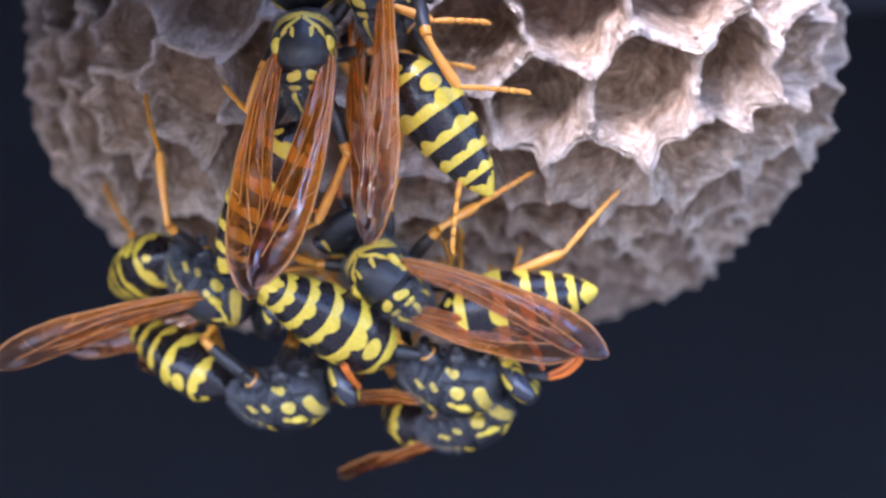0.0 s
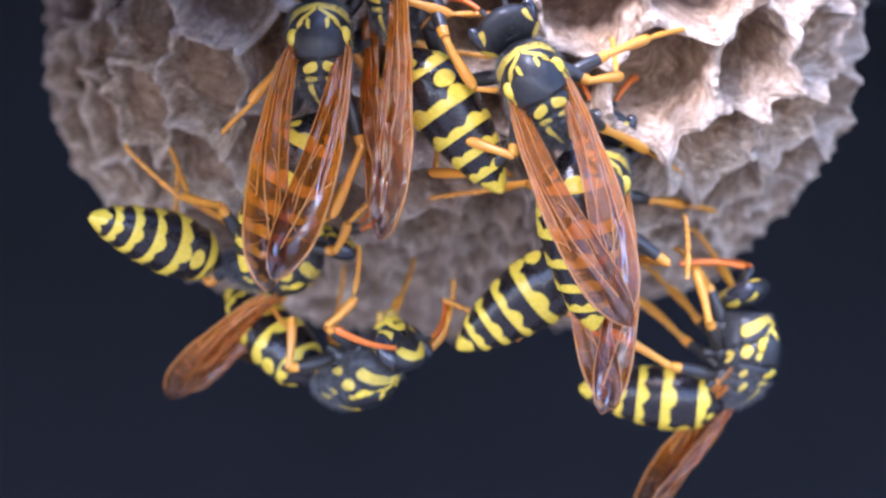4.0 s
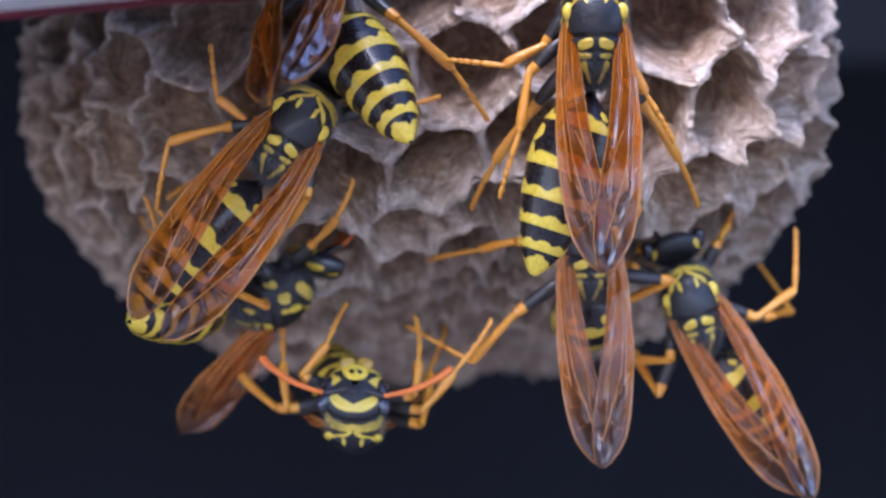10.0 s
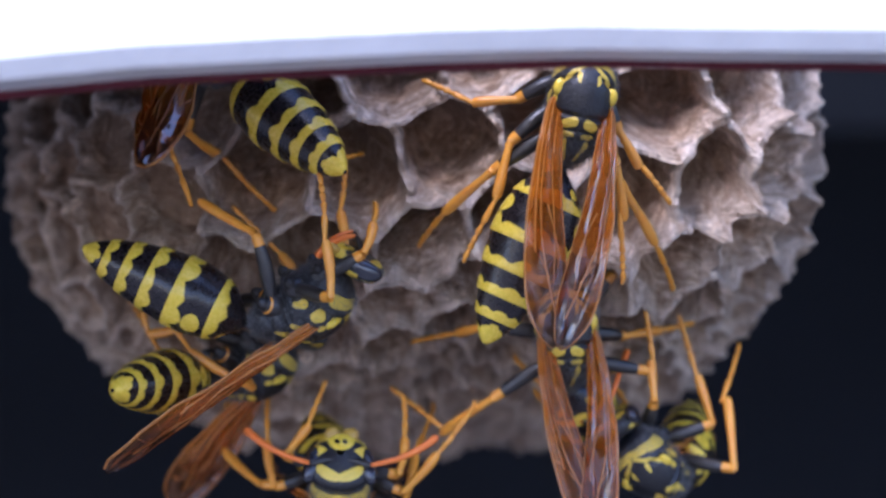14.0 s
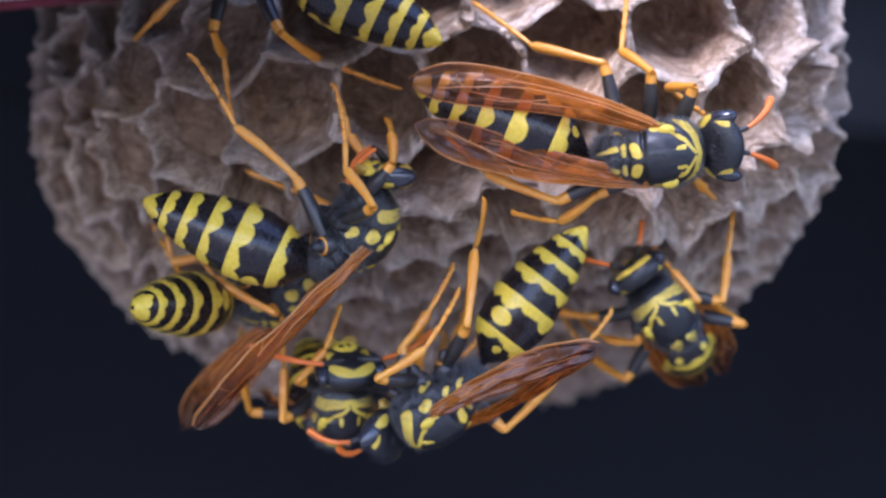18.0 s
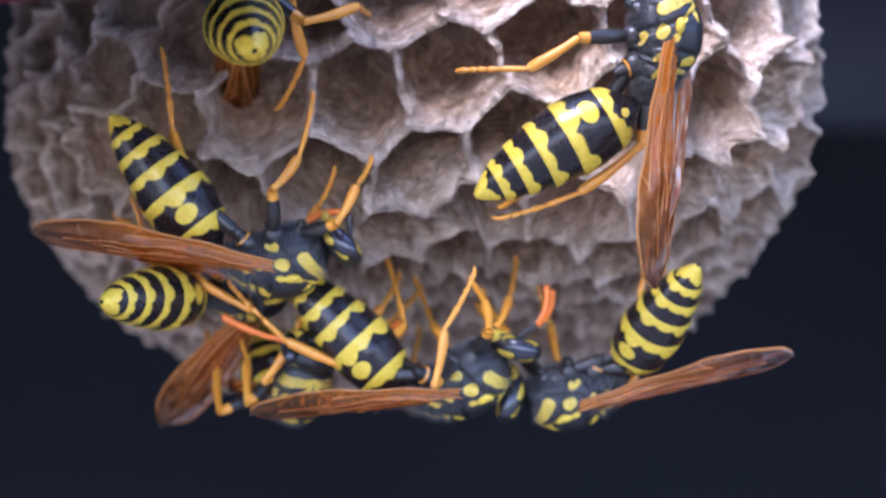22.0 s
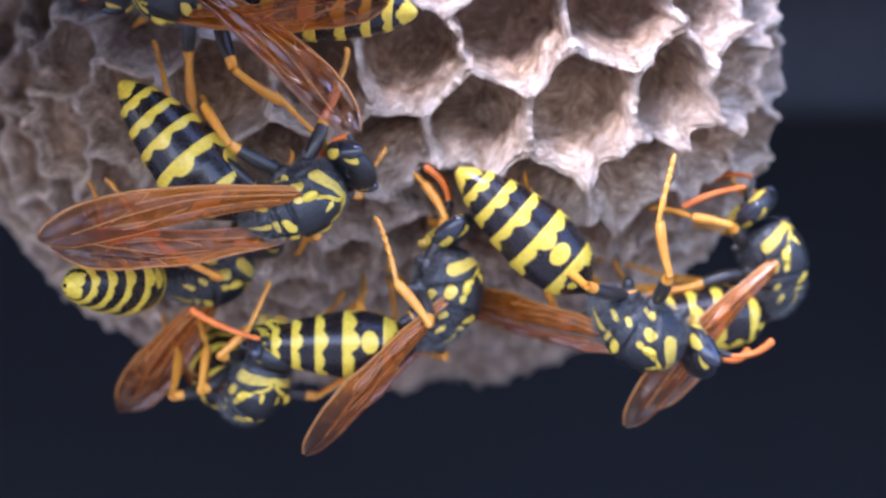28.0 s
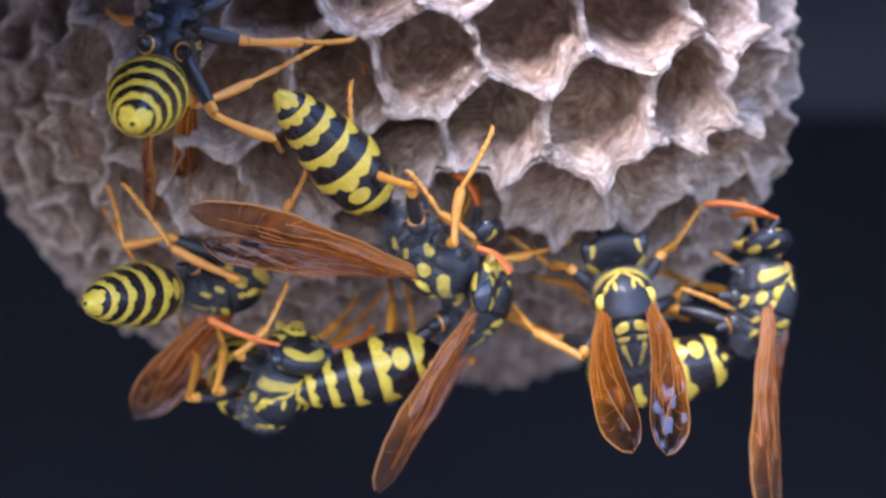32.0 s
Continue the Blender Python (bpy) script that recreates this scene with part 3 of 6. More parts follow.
def clypeus_mesh():
    """Yellow shield over the jaws with two dark dots."""
    me = ball("clypeus", SHELL, 0.24, 0.78, 0.70, 24, 18)
    marks = []
    for v in me.vertices:
        y, z = abs(v.co.y) / MM, v.co.z / MM
        marks.append(min(1.0, 0.5 - 2.0 * (spot(y, z, 0.24, -0.08, 0.14, 0.15) - 0.5)) if v.co.x > 0 else 1.0)
    me.attributes["mark"].data.foreach_set("value", marks)
    return me


CLYPEUS_ME = clypeus_mesh()


def tube(name, mat, pts, seg=10, mark=None, thin=1.0):
    """Tube through (x, y, z, radius) points; mark over its share of the length."""
    verts, marks = [], []
    n = len(pts)
    for k, (x, y, z, r) in enumerate(pts):
        a, b = pts[max(k - 1, 0)], pts[min(k + 1, n - 1)]
        d = Vector((b[0] - a[0], b[1] - a[1], b[2] - a[2])).normalized()
        side = d.cross(Vector((0, 1, 0.01))).normalized()
        up = side.cross(d)
        for s in range(seg):
            ph = 2 * math.pi * s / seg
            verts.append(Vector((x, y, z)) + side * (math.cos(ph) * r * thin) + up * (math.sin(ph) * r * thin))
            marks.append(mark(k / (n - 1)) if mark else 1.0)
    faces = grid_faces(n, seg) + [tuple(range(seg)), tuple((n - 1) * seg + seg - 1 - k for k in range(seg))]
    return mesh_from(name, verts, faces, mat, {"mark": marks})


SCAPE_ME = tube("scape", LEG, [(0, 0, 0, 0.12), (0.4, 0, 0.15, 0.16), (1.0, 0, 0.45, 0.17), (1.2, 0, 0.5, 0.12)], mark=lambda f: 0.2)


def flagellum_mesh(L=4.4):
    pts = []
    for k in range(34):
        f = k / 33
        r = 0.12 + 0.11 * f - (0.12 if k == 33 else 0)
        r *= 1 + (0.07 if k % 3 == 1 else -0.05)
        pts.append((L * f, 0, 0.25 * math.sin(2.4 * f) - 0.7 * f * f, r))
    return tube("flagellum", ANTENNA, pts)


FLAGELLUM_ME = flagellum_mesh(4.0)
SHORT_ME = flagellum_mesh(2.5)          # seen bent inwards

# legs run along +x from joint to joint; lengths of femur, shin, foot for front, middle, hind
LEGLEN = [(2.5, 2.1, 2.5), (2.9, 2.7, 3.1), (3.5, 3.8, 3.9)]


def femur_mesh(L):
    return tube("leg", LEG, [(L * f, 0, 0.12 * math.sin(math.pi * f), r) for f, r in
                ((0, 0.22), (0.08, 0.3), (0.2, 0.35), (0.4, 0.42), (0.6, 0.4), (0.75, 0.35), (0.85, 0.31), (0.93, 0.30), (1.0, 0.25))], 12,
                mark=lambda f: 0.5 + (f - 0.72) * 4, thin=0.9)


def shin_mesh(L):
    return tube("shin", LEG, [(L * f, 0, 0.1 * math.sin(math.pi * f), r) for f, r in
                ((-0.03, 0.16), (0.04, 0.24), (0.12, 0.21), (0.35, 0.24), (0.6, 0.29), (0.82, 0.31), (0.94, 0.28), (1.0, 0.18))], 12, thin=0.86)


def foot_mesh(L):
    pts = []
    cuts = [0, 0.42, 0.60, 0.74, 0.85, 1.0]
    for a, b in zip(cuts, cuts[1:]):
        for f, r in ((0.0, 0.11), (0.25, 0.14), (0.85, 0.19), (1.0, 0.12)):
            s = a + (b - a) * f
            pts.append((L * s, 0, -0.35 * s * s, r * (1.0 - 0.12 * s)))
    pts += [(L * 1.03, 0, -0.42, 0.14), (L * 1.08, 0, -0.55, 0.05)]
    return tube("foot", LEG, pts, 8, thin=0.9)


def coxa_mesh(L, r):
    """Black joint between the body and a leg."""
    return tube("coxa", LEG, [(L * f, 0, 0, r * k) for f, k in ((-0.55, 0.3), (-0.45, 0.75), (-0.2, 1.0), (0.15, 0.95), (0.4, 0.7), (0.5, 0.45), (0.6, 0.5), (0.85, 0.42), (1.0, 0.2))], 12,
                mark=lambda f: 0.62 if 0.42 < f < 0.55 and L > 0.95 else 0.1)


COXA_ME = [coxa_mesh(0.8, 0.50), coxa_mesh(0.9, 0.58), coxa_mesh(1.0, 0.62)]
LEG_ME = [(femur_mesh(a), shin_mesh(b), foot_mesh(c)) for a, b, c in LEGLEN]
WINGLEN = 12.2


def keyed_value(keys, f):
    for (a, ra), (b, rb) in zip(keys, keys[1:]):
        if f <= b:
            return ra + (rb - ra) * (f - a) / (b - a)
    return keys[-1][1]


LEADING = [(0, 0.22), (0.05, 0.42), (0.2, 0.58), (0.45, 0.86), (0.65, 1.02), (0.78, 1.02), (0.86, 0.90), (0.92, 0.66), (0.965, 0.36), (1.0, -0.10)]
TRAILING = [(0, -0.18), (0.06, -0.34), (0.2, -0.50), (0.45, -0.74), (0.65, -0.92), (0.8, -0.98), (0.88, -0.92), (0.94, -0.74), (0.98, -0.50), (1.0, -0.24)]


def wing_side(f, v):
    """Place across the folded wing; v from the trailing edge, -1, to the leading edge, 1."""
    lo, hi = keyed_value(TRAILING, f), keyed_value(LEADING, f)
    return lo + (hi - lo) * (v + 1) / 2 + 0.36 * math.sin(math.pi * f ** 0.85)


def wing_height(f, v):
    fold = 0.13 * math.sin(v * 7.0 + 0.6 + 0.9 * f) * min(1.0, f * 5) * (1 - 0.5 * f)
    crinkle = 0.16 * noise.noise((f * 9, v * 1.9, 0.4)) * min(1.0, f * 4) + 0.06 * noise.noise((f * 26, v * 3.5, 2.4)) * f
    return fold + crinkle - 0.34 * v * v * (1 - 0.4 * f) + 0.25 * math.sin(f * 3)


def wing_meshes(side):
    """Folded wing along +x, with its leading edge on side * y."""
    nu, nv = 60, 21
    verts, along, across = [], [], []
    for layer in (0.018, -0.018):
        for i in range(nu):
            f = i / (nu - 1)
            for j in range(nv):
                v = -1 + 2 * j / (nv - 1)
                verts.append((f * WINGLEN, side * wing_side(f, v), wing_height(f, v) + layer))
                along.append(f)
                across.append((v + 1) / 2)
    faces = grid_faces(nu, nv, False) + [fc[::-1] for fc in grid_faces(nu, nv, False, nu * nv)]
    o = nu * nv
    for i in range(nu - 1):
        for j in (0, nv - 1):
            a, b = i * nv + j, (i + 1) * nv + j
            faces.append((a, b, b + o, a + o))
    wing = mesh_from("wing", verts, faces, WING, {"along": along, "across": across})
    veins = []

    def vein(path, r):
        vv = []
        for k, (f, v) in enumerate(path):
            y, z = wing_side(f, v), wing_height(f, v)
            for s in range(6):
                ph = math.pi * s / 3
                vv.append((f * WINGLEN, side * y + math.cos(ph) * r, z + math.sin(ph) * r))
        veins.append(mesh_from("vein", vv, grid_faces(len(path), 6), VEIN))
    vein([(k / 30, 0.98) for k in range(31)], 0.065)                                                        # leading edge
    vein([(k / 30, -0.98) for k in range(31)], 0.028)
    vein([(0.02 + 0.62 * k / 18, 0.66 - 0.22 * (k / 18) ** 2) for k in range(19)], 0.05)
    vein([(0.04 + 0.84 * k / 18, 0.10 + 0.3 * math.sin(k * 0.19) - 0.02 * k) for k in range(19)], 0.04)
    vein([(0.10 + 0.66 * k / 14, -0.42 + 0.10 * math.sin(k * 0.5)) for k in range(15)], 0.032)
    vein([(0.45 + 0.25 * k / 8, -0.15 - 0.5 * math.sin(k * 0.25)) for k in range(9)], 0.03)
    vein([(0.58 + 0.022 * k + 0.01 * k * k, 0.9 - 0.36 * k) for k in range(4)], 0.03)
    vein([(0.72 + 0.02 * k - 0.006 * k * k, 0.95 - 0.40 * k) for k in range(4)], 0.03)
    vein([(0.82 + 0.012 * k - 0.006 * k * k, 0.95 - 0.32 * k) for k in range(5)], 0.028)
    return wing, veins


WING_ME = {1: wing_meshes(1), -1: wing_meshes(-1)}

def frame_of(forward, back):
    """Turn whose x is forward and whose z is nearest to back."""
    x = forward.normalized()
    y = back.cross(x)
    if y.length < 1e-4:
        y = Vector((0.1, 0.3, 1)).cross(x)
    y.normalize()
    z = x.cross(y)
    return Matrix((x, y, z)).transposed()


def placed(place, turn):
    return Matrix.Translation(place * MM) @ turn.to_4x4()


HIP = [Vector((1.35, 0.75, -1.25)), Vector((0.1, 0.85, -1.4)), Vector((-1.25, 0.75, -1.2))]
# resting joints in the wasp's own space, left side: knee, ankle, tip
REST = [(Vector((3.0, 2.4, -0.7)), Vector((4.0, 3.6, -2.4)), Vector((5.3, 4.6, -3.4))),
        (Vector((0.4, 3.5, -0.5)), Vector((0.0, 5.2, -2.5)), Vector((-0.4, 7.6, -3.6))),
        (Vector((-2.8, 3.0, 0.2)), Vector((-5.0, 4.6, -2.2)), Vector((-7.4, 5.6, -3.6)))]
WAIST = Vector((-2.65, 0, -0.55))
ROOT = Vector((0.55, 1.22, 0.95))


def build_wasp(label, bow=50, antenna_turn=(15, 55), wide=35):
    w = tagged(new("paper_wasp"), label, "wasp", "paper wasps on the nest")
    parts = {}
    thorax = child("thorax", THORAX_ME, w)
    child("hair", HAIR_ME, thorax, "short silver hairs")
    head = child("head", HEAD_ME, w)
    head.matrix_basis = Matrix.Translation(Vector((3.25, 0, -0.35)) * MM) @ pose(0, 0, 0, 0, bow, 0) @ Matrix.Scale(0.96 if wide > 60 else 0.86, 4)
    child("hair", FACE_HAIR_ME, head, "short silver hairs")
    for s in (1, -1):
        eye = child("eye", EYE_ME, head, "glossy black compound eye")
        eye.matrix_basis = Matrix.Translation(Vector((0.10, s * 1.45, 0.05)) * MM) @ pose(0, 0, 0, s * -14, 0, s * 12)
        jaw = child("mandible", JAW_ME, head)
        jaw.matrix_basis = Matrix.Translation(Vector((0.45, s * 0.45, -1.75)) * MM) @ pose(0, 0, 0, 0, 60, s * -20)
        ant = child("antenna", SCAPE_ME, head, "black antenna base")
        ant.matrix_basis = Matrix.Translation(Vector((0.72, s * 0.40, 0.0)) * MM) @ pose(0, 0, 0, 0, -antenna_turn[0], s * wide)
        fl = child("flagellum", FLAGELLUM_ME if wide > 35 else SHORT_ME, head, "orange antenna")
        tip = ant.matrix_basis @ (Vector((1.2, 0, 0.5)) * MM)
        fl.matrix_basis = Matrix.Translation(tip) @ pose(0, 0, 0, 0, antenna_turn[1], s * (wide + 8))
        root = child("wing_root", TEGULA_ME, w)
        root.location = Vector((ROOT.x + 0.15, s * ROOT.y, ROOT.z + 0.1)) * MM
        wing = child("wing", WING_ME[-s][0], w, "folded amber wing")      # it points backwards, so its sides are swapped
        for me in WING_ME[-s][1]:
            child("vein", me, wing)
        parts["wing", s] = wing
        for k in range(3):
            leg = child("leg", LEG_ME[k][0], w)
            hip = child("coxa", COXA_ME[k], w, "black hip joint")
            hip.matrix_basis = placed(Vector((HIP[k].x, s * (HIP[k].y - 0.05), HIP[k].z + 0.1)), frame_of(Vector((0.3 - 0.45 * k, s * 0.55, -0.8)), Vector((1, 0, 0))))
            parts["leg", k, s] = leg, child("shin", LEG_ME[k][1], leg, "orange shin"), child("foot", LEG_ME[k][2], leg, "orange foot")
    cly = child("clypeus", CLYPEUS_ME, head, "yellow face plate")
    cly.matrix_basis = Matrix.Translation(Vector((0.62, 0, -1.0)) * MM)
    ab = child("abdomen", SEG_ME[0], w, "black and yellow banded abdomen")
    for k in range(1, 6):
        child("abdomen_segment", SEG_ME[k], ab)
    parts["abdomen"] = ab
    return w, parts


# ---- what the wasps do ----
# rows: seconds, thorax x y, head x y, pitch towards the viewer, roll, abdomen tip x y and its lean, tips of both wings, height over the comb
WASPS = {}
WASPS["upper"] = ("black and yellow paper wasp climbing on the nest's shaded upper part", [
    (0, 680, -15, 700, -135, 0, 62, 872, 350, 0, 640, 390, 665, 405, 4),
    (1, 700, -20, 720, -140, 0, 62, 870, 350, 0, 655, 385, 685, 395, 4),
    (2, 710, -30, 730, -150, 0, 62, 870, 330, 0, 665, 385, 705, 395, 4),
    (3, 695, -35, 715, -155, 0, 62, 865, 315, 0, 655, 370, 670, 380, 4),
    (6, 700, -10, 715, -125, 0, 62, 882, 345, 0, 665, 400, 695, 408, 4),
    (7, 670, 60, 690, -60, 0, 58, 845, 350, 0.75, 610, 450, 645, 462, 4),
    (7.5, 605, 190, 530, 110, 0, 0, 850, 420, -0.5, 890, 580, 950, 500, 6),
    (8, 575, 185, 475, 110, 0, 0, 860, 340, -0.6, 985, 462, 1015, 425, 7),
    (8.5, 600, 50, 540, -40, 0, 10, 770, 280, 0, 820, 415, 865, 380, 5),
    (9, 590, 20, 560, -90, 0, 15, 765, 250, 0.9, 625, 362, 660, 340, 4),
    (10, 570, -80, 560, -190, 0, 25, 708, 222, 0.7, 490, 180, 545, 150, 4),
    (11, 585, -60, 575, -170, 0, 25, 698, 245, 0.7, 500, 190, 560, 160, 4),
    (11.5, 560, -20, 470, -90, 0, 0, 870, 290, -0.2, 870, 350, 880, 310, 4),
    (12, 470, -30, 360, -60, 0, 0, 872, 125, 0, 850, 215, 860, 150, 4),
    (12.5, 400, -40, 310, -110, 0, 20, 650, 150, 0, 420, 250, 480, 200, 4),
    (13, 350, -50, 270, -130, 0, 30, 632, 150, 0.7, 330, 200, 350, 190, 4),
    (13.5, 335, 25, 255, -55, 0, 30, 595, 230, 0.7, 310, 270, 330, 260, 4),
    (16, 330, -70, 250, -140, 0, 30, 545, 135, 0.7, 250, 70, 270, 70, 4),
    (17, 370, 5, 255, 5, 0, -40, 470, 25, -1, 830, 20, 800, 60, 4),
    (18, 400, -75, 290, -85, 0, 10, 728, 48, 0, 740, -110, 720, -80, 4),
    (19, 520, -40, 500, -140, -45, 180, 615, 92, 1, 500, 210, 470, 200, 5),
    (20, 470, -30, 440, -130, -50, 180, 552, 92, 1, 490, 220, 440, 220, 5),
    (21, 410, -15, 390, -110, -50, 180, 455, 112, 1, 390, 215, 345, 210, 5),
    (22, 415, -20, 395, -115, -50, 180, 472, 124, 1, 410, 215, 360, 210, 5),
    (23, 430, -30, 410, -130, -50, 180, 512, 92, 1, 420, 195, 370, 195, 5),
    (24, 470, 20, 450, -80, -50, 180, 556, 162, 1, 460, 245, 415, 245, 5),
    (24.5, 480, 90, 460, -10, -50, 180, 570, 235, 1, 470, 310, 425, 310, 5),
    (25, 480, -5, 460, -105, -50, 180, 566, 148, 1, 465, 215, 420, 215, 5),
    (26, 445, -35, 425, -135, -50, 180, 533, 100, 1, 420, 195, 375, 195, 5),
    (28.5, 310, -10, 200, -50, 0, 0, 690, 60, 0, 690, 215, 720, 160, 4),
    (29, 310, -45, 235, -130, 0, 25, 605, 100, 0.8, 310, 230, 345, 240, 4),
    (29.5, 310, -60, 230, -140, 0, 25, 570, 100, 0.8, 320, 210, 350, 220, 4),
    (30, 250, 30, 140, 30, 0, -40, 500, -80, -0.3, 590, 30, 560, 60, 4),
    (30.5, 290, 50, 180, 60, 0, -40, 540, -40, -0.3, 620, 60, 600, 70, 4),
    (31, 490, -100, 560, -180, -30, 160, 245, 175, 0.6, 270, 290, 200, 250, 5),
    (31.5, 400, -30, 440, -130, -40, 170, 300, 130, 1, 270, 320, 220, 330, 5),
    (32, 300, 85, 320, -15, -40, 180, 268, 245, 1, 295, 355, 225, 370, 5)])
WASPS["left"] = ("black and yellow paper wasp with glossy amber wings roaming the nest", [
    (0, 540, 108, 535, -2, 0, 0, 400, 460, -.5, 440, 525, 475, 535, 4),
    (1, 560, 103, 555, -7, 0, 0, 415, 460, -.5, 455, 525, 485, 530, 4),
    (2, 570, 98, 565, -12, 0, 0, 425, 465, -.5, 465, 535, 495, 540, 4),
    (3, 555, 88, 550, -22, 0, 0, 420, 455, -.5, 455, 530, 490, 535, 4),
    (6, 570, 103, 560, -7, 0, 0, 430, 500, -.5, 465, 580, 500, 582, 4),
    (6.5, 430, 335, 440, 215, 0, 0, 450, 600, -.5, 370, 640, 480, 640, 4),
    (7, 308, 250, 310, 125, 0, 5, 500, 510, 0, 395, 640, 465, 625, 4.5),
    (8, 270, 260, 290, 140, 0, 5, 505, 530, 0, 390, 635, 425, 610, 4.5),
    (8.5, 285, 265, 310, 155, 0, 5, 430, 530, 0, 320, 590, 370, 580, 4.5),
    (9, 430, 350, 505, 258, 0, 5, 260, 540, -.2, 160, 470, 185, 550, 4.5),
    (9.5, 465, 285, 540, 200, 0, 0, 230, 500, -.3, 140, 590, 200, 610, 4.5),
    (10, 520, 235, 580, 145, 0, 0, 235, 540, -.2, 240, 580, 310, 605, 4.5),
    (10.5, 515, 225, 575, 135, 0, 0, 235, 540, -.2, 250, 580, 310, 605, 4.5),
    (11, 420, 445, 545, 420, 0, -15, 162, 278, 0.7, 50, 350, 60, 430, 4.5),
    (11.5, 490, 470, 590, 430, 0, -55, 240, 190, 0, 40, 290, 60, 320, 4.5),
    (12, 570, 510, 675, 475, 0, -75, 300, 205, 0, 120, 400, 180, 430, 4.5),
    (12.5, 555, 450, 655, 420, 0, -90, 240, 230, 0, 130, 540, 150, 560, 4.5),
    (13, 545, 415, 640, 365, 0, -100, 208, 255, 0, 148, 585, 160, 600, 4.5),
    (13.5, 530, 495, 625, 445, 0, -105, 195, 405, 0, 232, 730, 240, 740, 4.5),
    (15.5, 603, 438, 661, 356, 0, -110, 220, 365, 0, 320, 725, 330, 735, 4.5),
    (16, 606, 415, 664, 333, 0, -110, 222, 338, 0, 330, 700, 335, 710, 4.5),
    (17, 630, 415, 688, 333, 0, -110, 262, 355, 0, 395, 700, 405, 705, 4.5),
    (18, 630, 415, 688, 333, 0, -110, 255, 355, 0, 395, 700, 400, 705, 4.5),
    (19, 635, 415, 693, 333, 0, -110, 250, 372, 0, 385, 705, 390, 710, 4.5),
    (20, 640, 419, 698, 337, 0, -110, 260, 382, 0, 390, 705, 395, 710, 4.5),
    (21, 585, 405, 643, 323, 0, -110, 200, 355, 0, 325, 690, 330, 695, 4.5),
    (21.5, 530, 395, 620, 350, 0, -105, 180, 350, 0, 280, 690, 290, 700, 4.5),
    (22, 490, 465, 620, 445, 0, -85, 205, 218, 0, 70, 405, 90, 415, 4.5),
    (22.5, 510, 420, 620, 380, 0, -60, 240, 190, 0, 160, 340, 190, 360, 4.5),
    (23, 670, 310, 730, 200, 0, -45, 300, 275, 0, 285, 560, 320, 580, 4.5),
    (23.5, 720, 245, 760, 140, 0, -30, 340, 420, 0, 510, 615, 540, 610, 4.5),
    (24, 735, 300, 770, 190, -20, -52, 385, 482, 0.5, 560, 665, 610, 640, 4.5),
    (24.5, 745, 370, 780, 260, -20, -52, 395, 550, 0.5, 560, 745, 605, 715, 4.5),
    (25, 735, 285, 770, 175, -20, -52, 398, 452, 0.5, 520, 655, 570, 630, 4.5),
    (26, 700, 245, 745, 140, -20, -52, 330, 380, 0, 420, 610, 470, 600, 4.5),
    (26.5, 655, 230, 700, 125, -20, -52, 285, 365, 0, 370, 600, 420, 590, 4.5),
    (28.5, 500, 410, 610, 365, 0, -55, 290, 200, 0, 90, 350, 100, 400, 6),
    (29, 500, 435, 620, 385, 0, -50, 300, 210, 0, 95, 318, 130, 358, 6),
    (30, 560, 485, 670, 480, 0, -65, 315, 205, 0, 130, 285, 190, 350, 6),
    (31, 605, 485, 720, 475, 0, -85, 365, 215, 0, 235, 320, 280, 390, 6),
    (32, 755, 452, 855, 525, 0, -105, 514, 195, 0.75, 375, 380, 400, 440, 6)])


def steady(rows):
    """Rows given for the steady picture, moved along with its sway."""
    out = []
    for t, *v in rows:
        dx, dy = sway(t)
        v = list(v)
        for k in (0, 2, 6, 9, 11):
            v[k] += dx
            v[k + 1] += dy
        out.append((t, *v))
    return out


WASPS["tail"] = ("black and yellow paper wasp with abdomen raised at comb's edge", [
    (0, 370, 510, 450, 560, 0, -60, 230, 490, -0.8, 45, 610, 60, 650, 3),
    (1, 350, 505, 440, 530, 0, -85, 110, 330, 1, -20, 510, 0, 540, 3),
    (2, 480, 490, 570, 470, 0, -100, 138, 462, .8, 255, 752, 270, 750, 2.5),
    (3, 480, 470, 570, 450, 0, -105, 155, 378, 1, 275, 695, 290, 690, 2.5)]
    + steady([(6, 425, 545, 520, 525, -20, -105, 186, 500, .9, 272, 765, 285, 765, 2),
              (7, 440, 555, 530, 540, -20, -100, 202, 537, 1, 280, 765, 295, 765, 2),
              (8, 445, 555, 535, 530, -20, -100, 208, 536, 1, 295, 765, 310, 765, 2),
              (9, 460, 545, 545, 510, -20, -95, 239, 585, 1, 308, 765, 320, 765, 2),
              (11, 465, 540, 550, 500, -20, -95, 249, 568, 1, 325, 745, 340, 750, 2),
              (13.5, 460, 530, 545, 490, -20, -95, 246, 563, 1, 325, 740, 340, 745, 2),
              (16, 460, 530, 545, 490, -20, -95, 239, 555, 1, 312, 725, 330, 730, 2),
              (20, 460, 530, 545, 490, -20, -95, 236, 557, 1, 310, 720, 330, 725, 2),
              (23, 460, 525, 545, 485, -20, -95, 224, 551, 1, 310, 725, 330, 730, 2),
              (26, 460, 525, 545, 485, -20, -95, 232, 543, 1, 310, 725, 330, 725, 2),
              (29, 455, 530, 540, 490, -20, -95, 236, 561, 1, 310, 730, 330, 735, 2),
              (32, 455, 535, 540, 495, -20, -95, 240, 577, 1, 305, 730, 325, 740, 2)]))
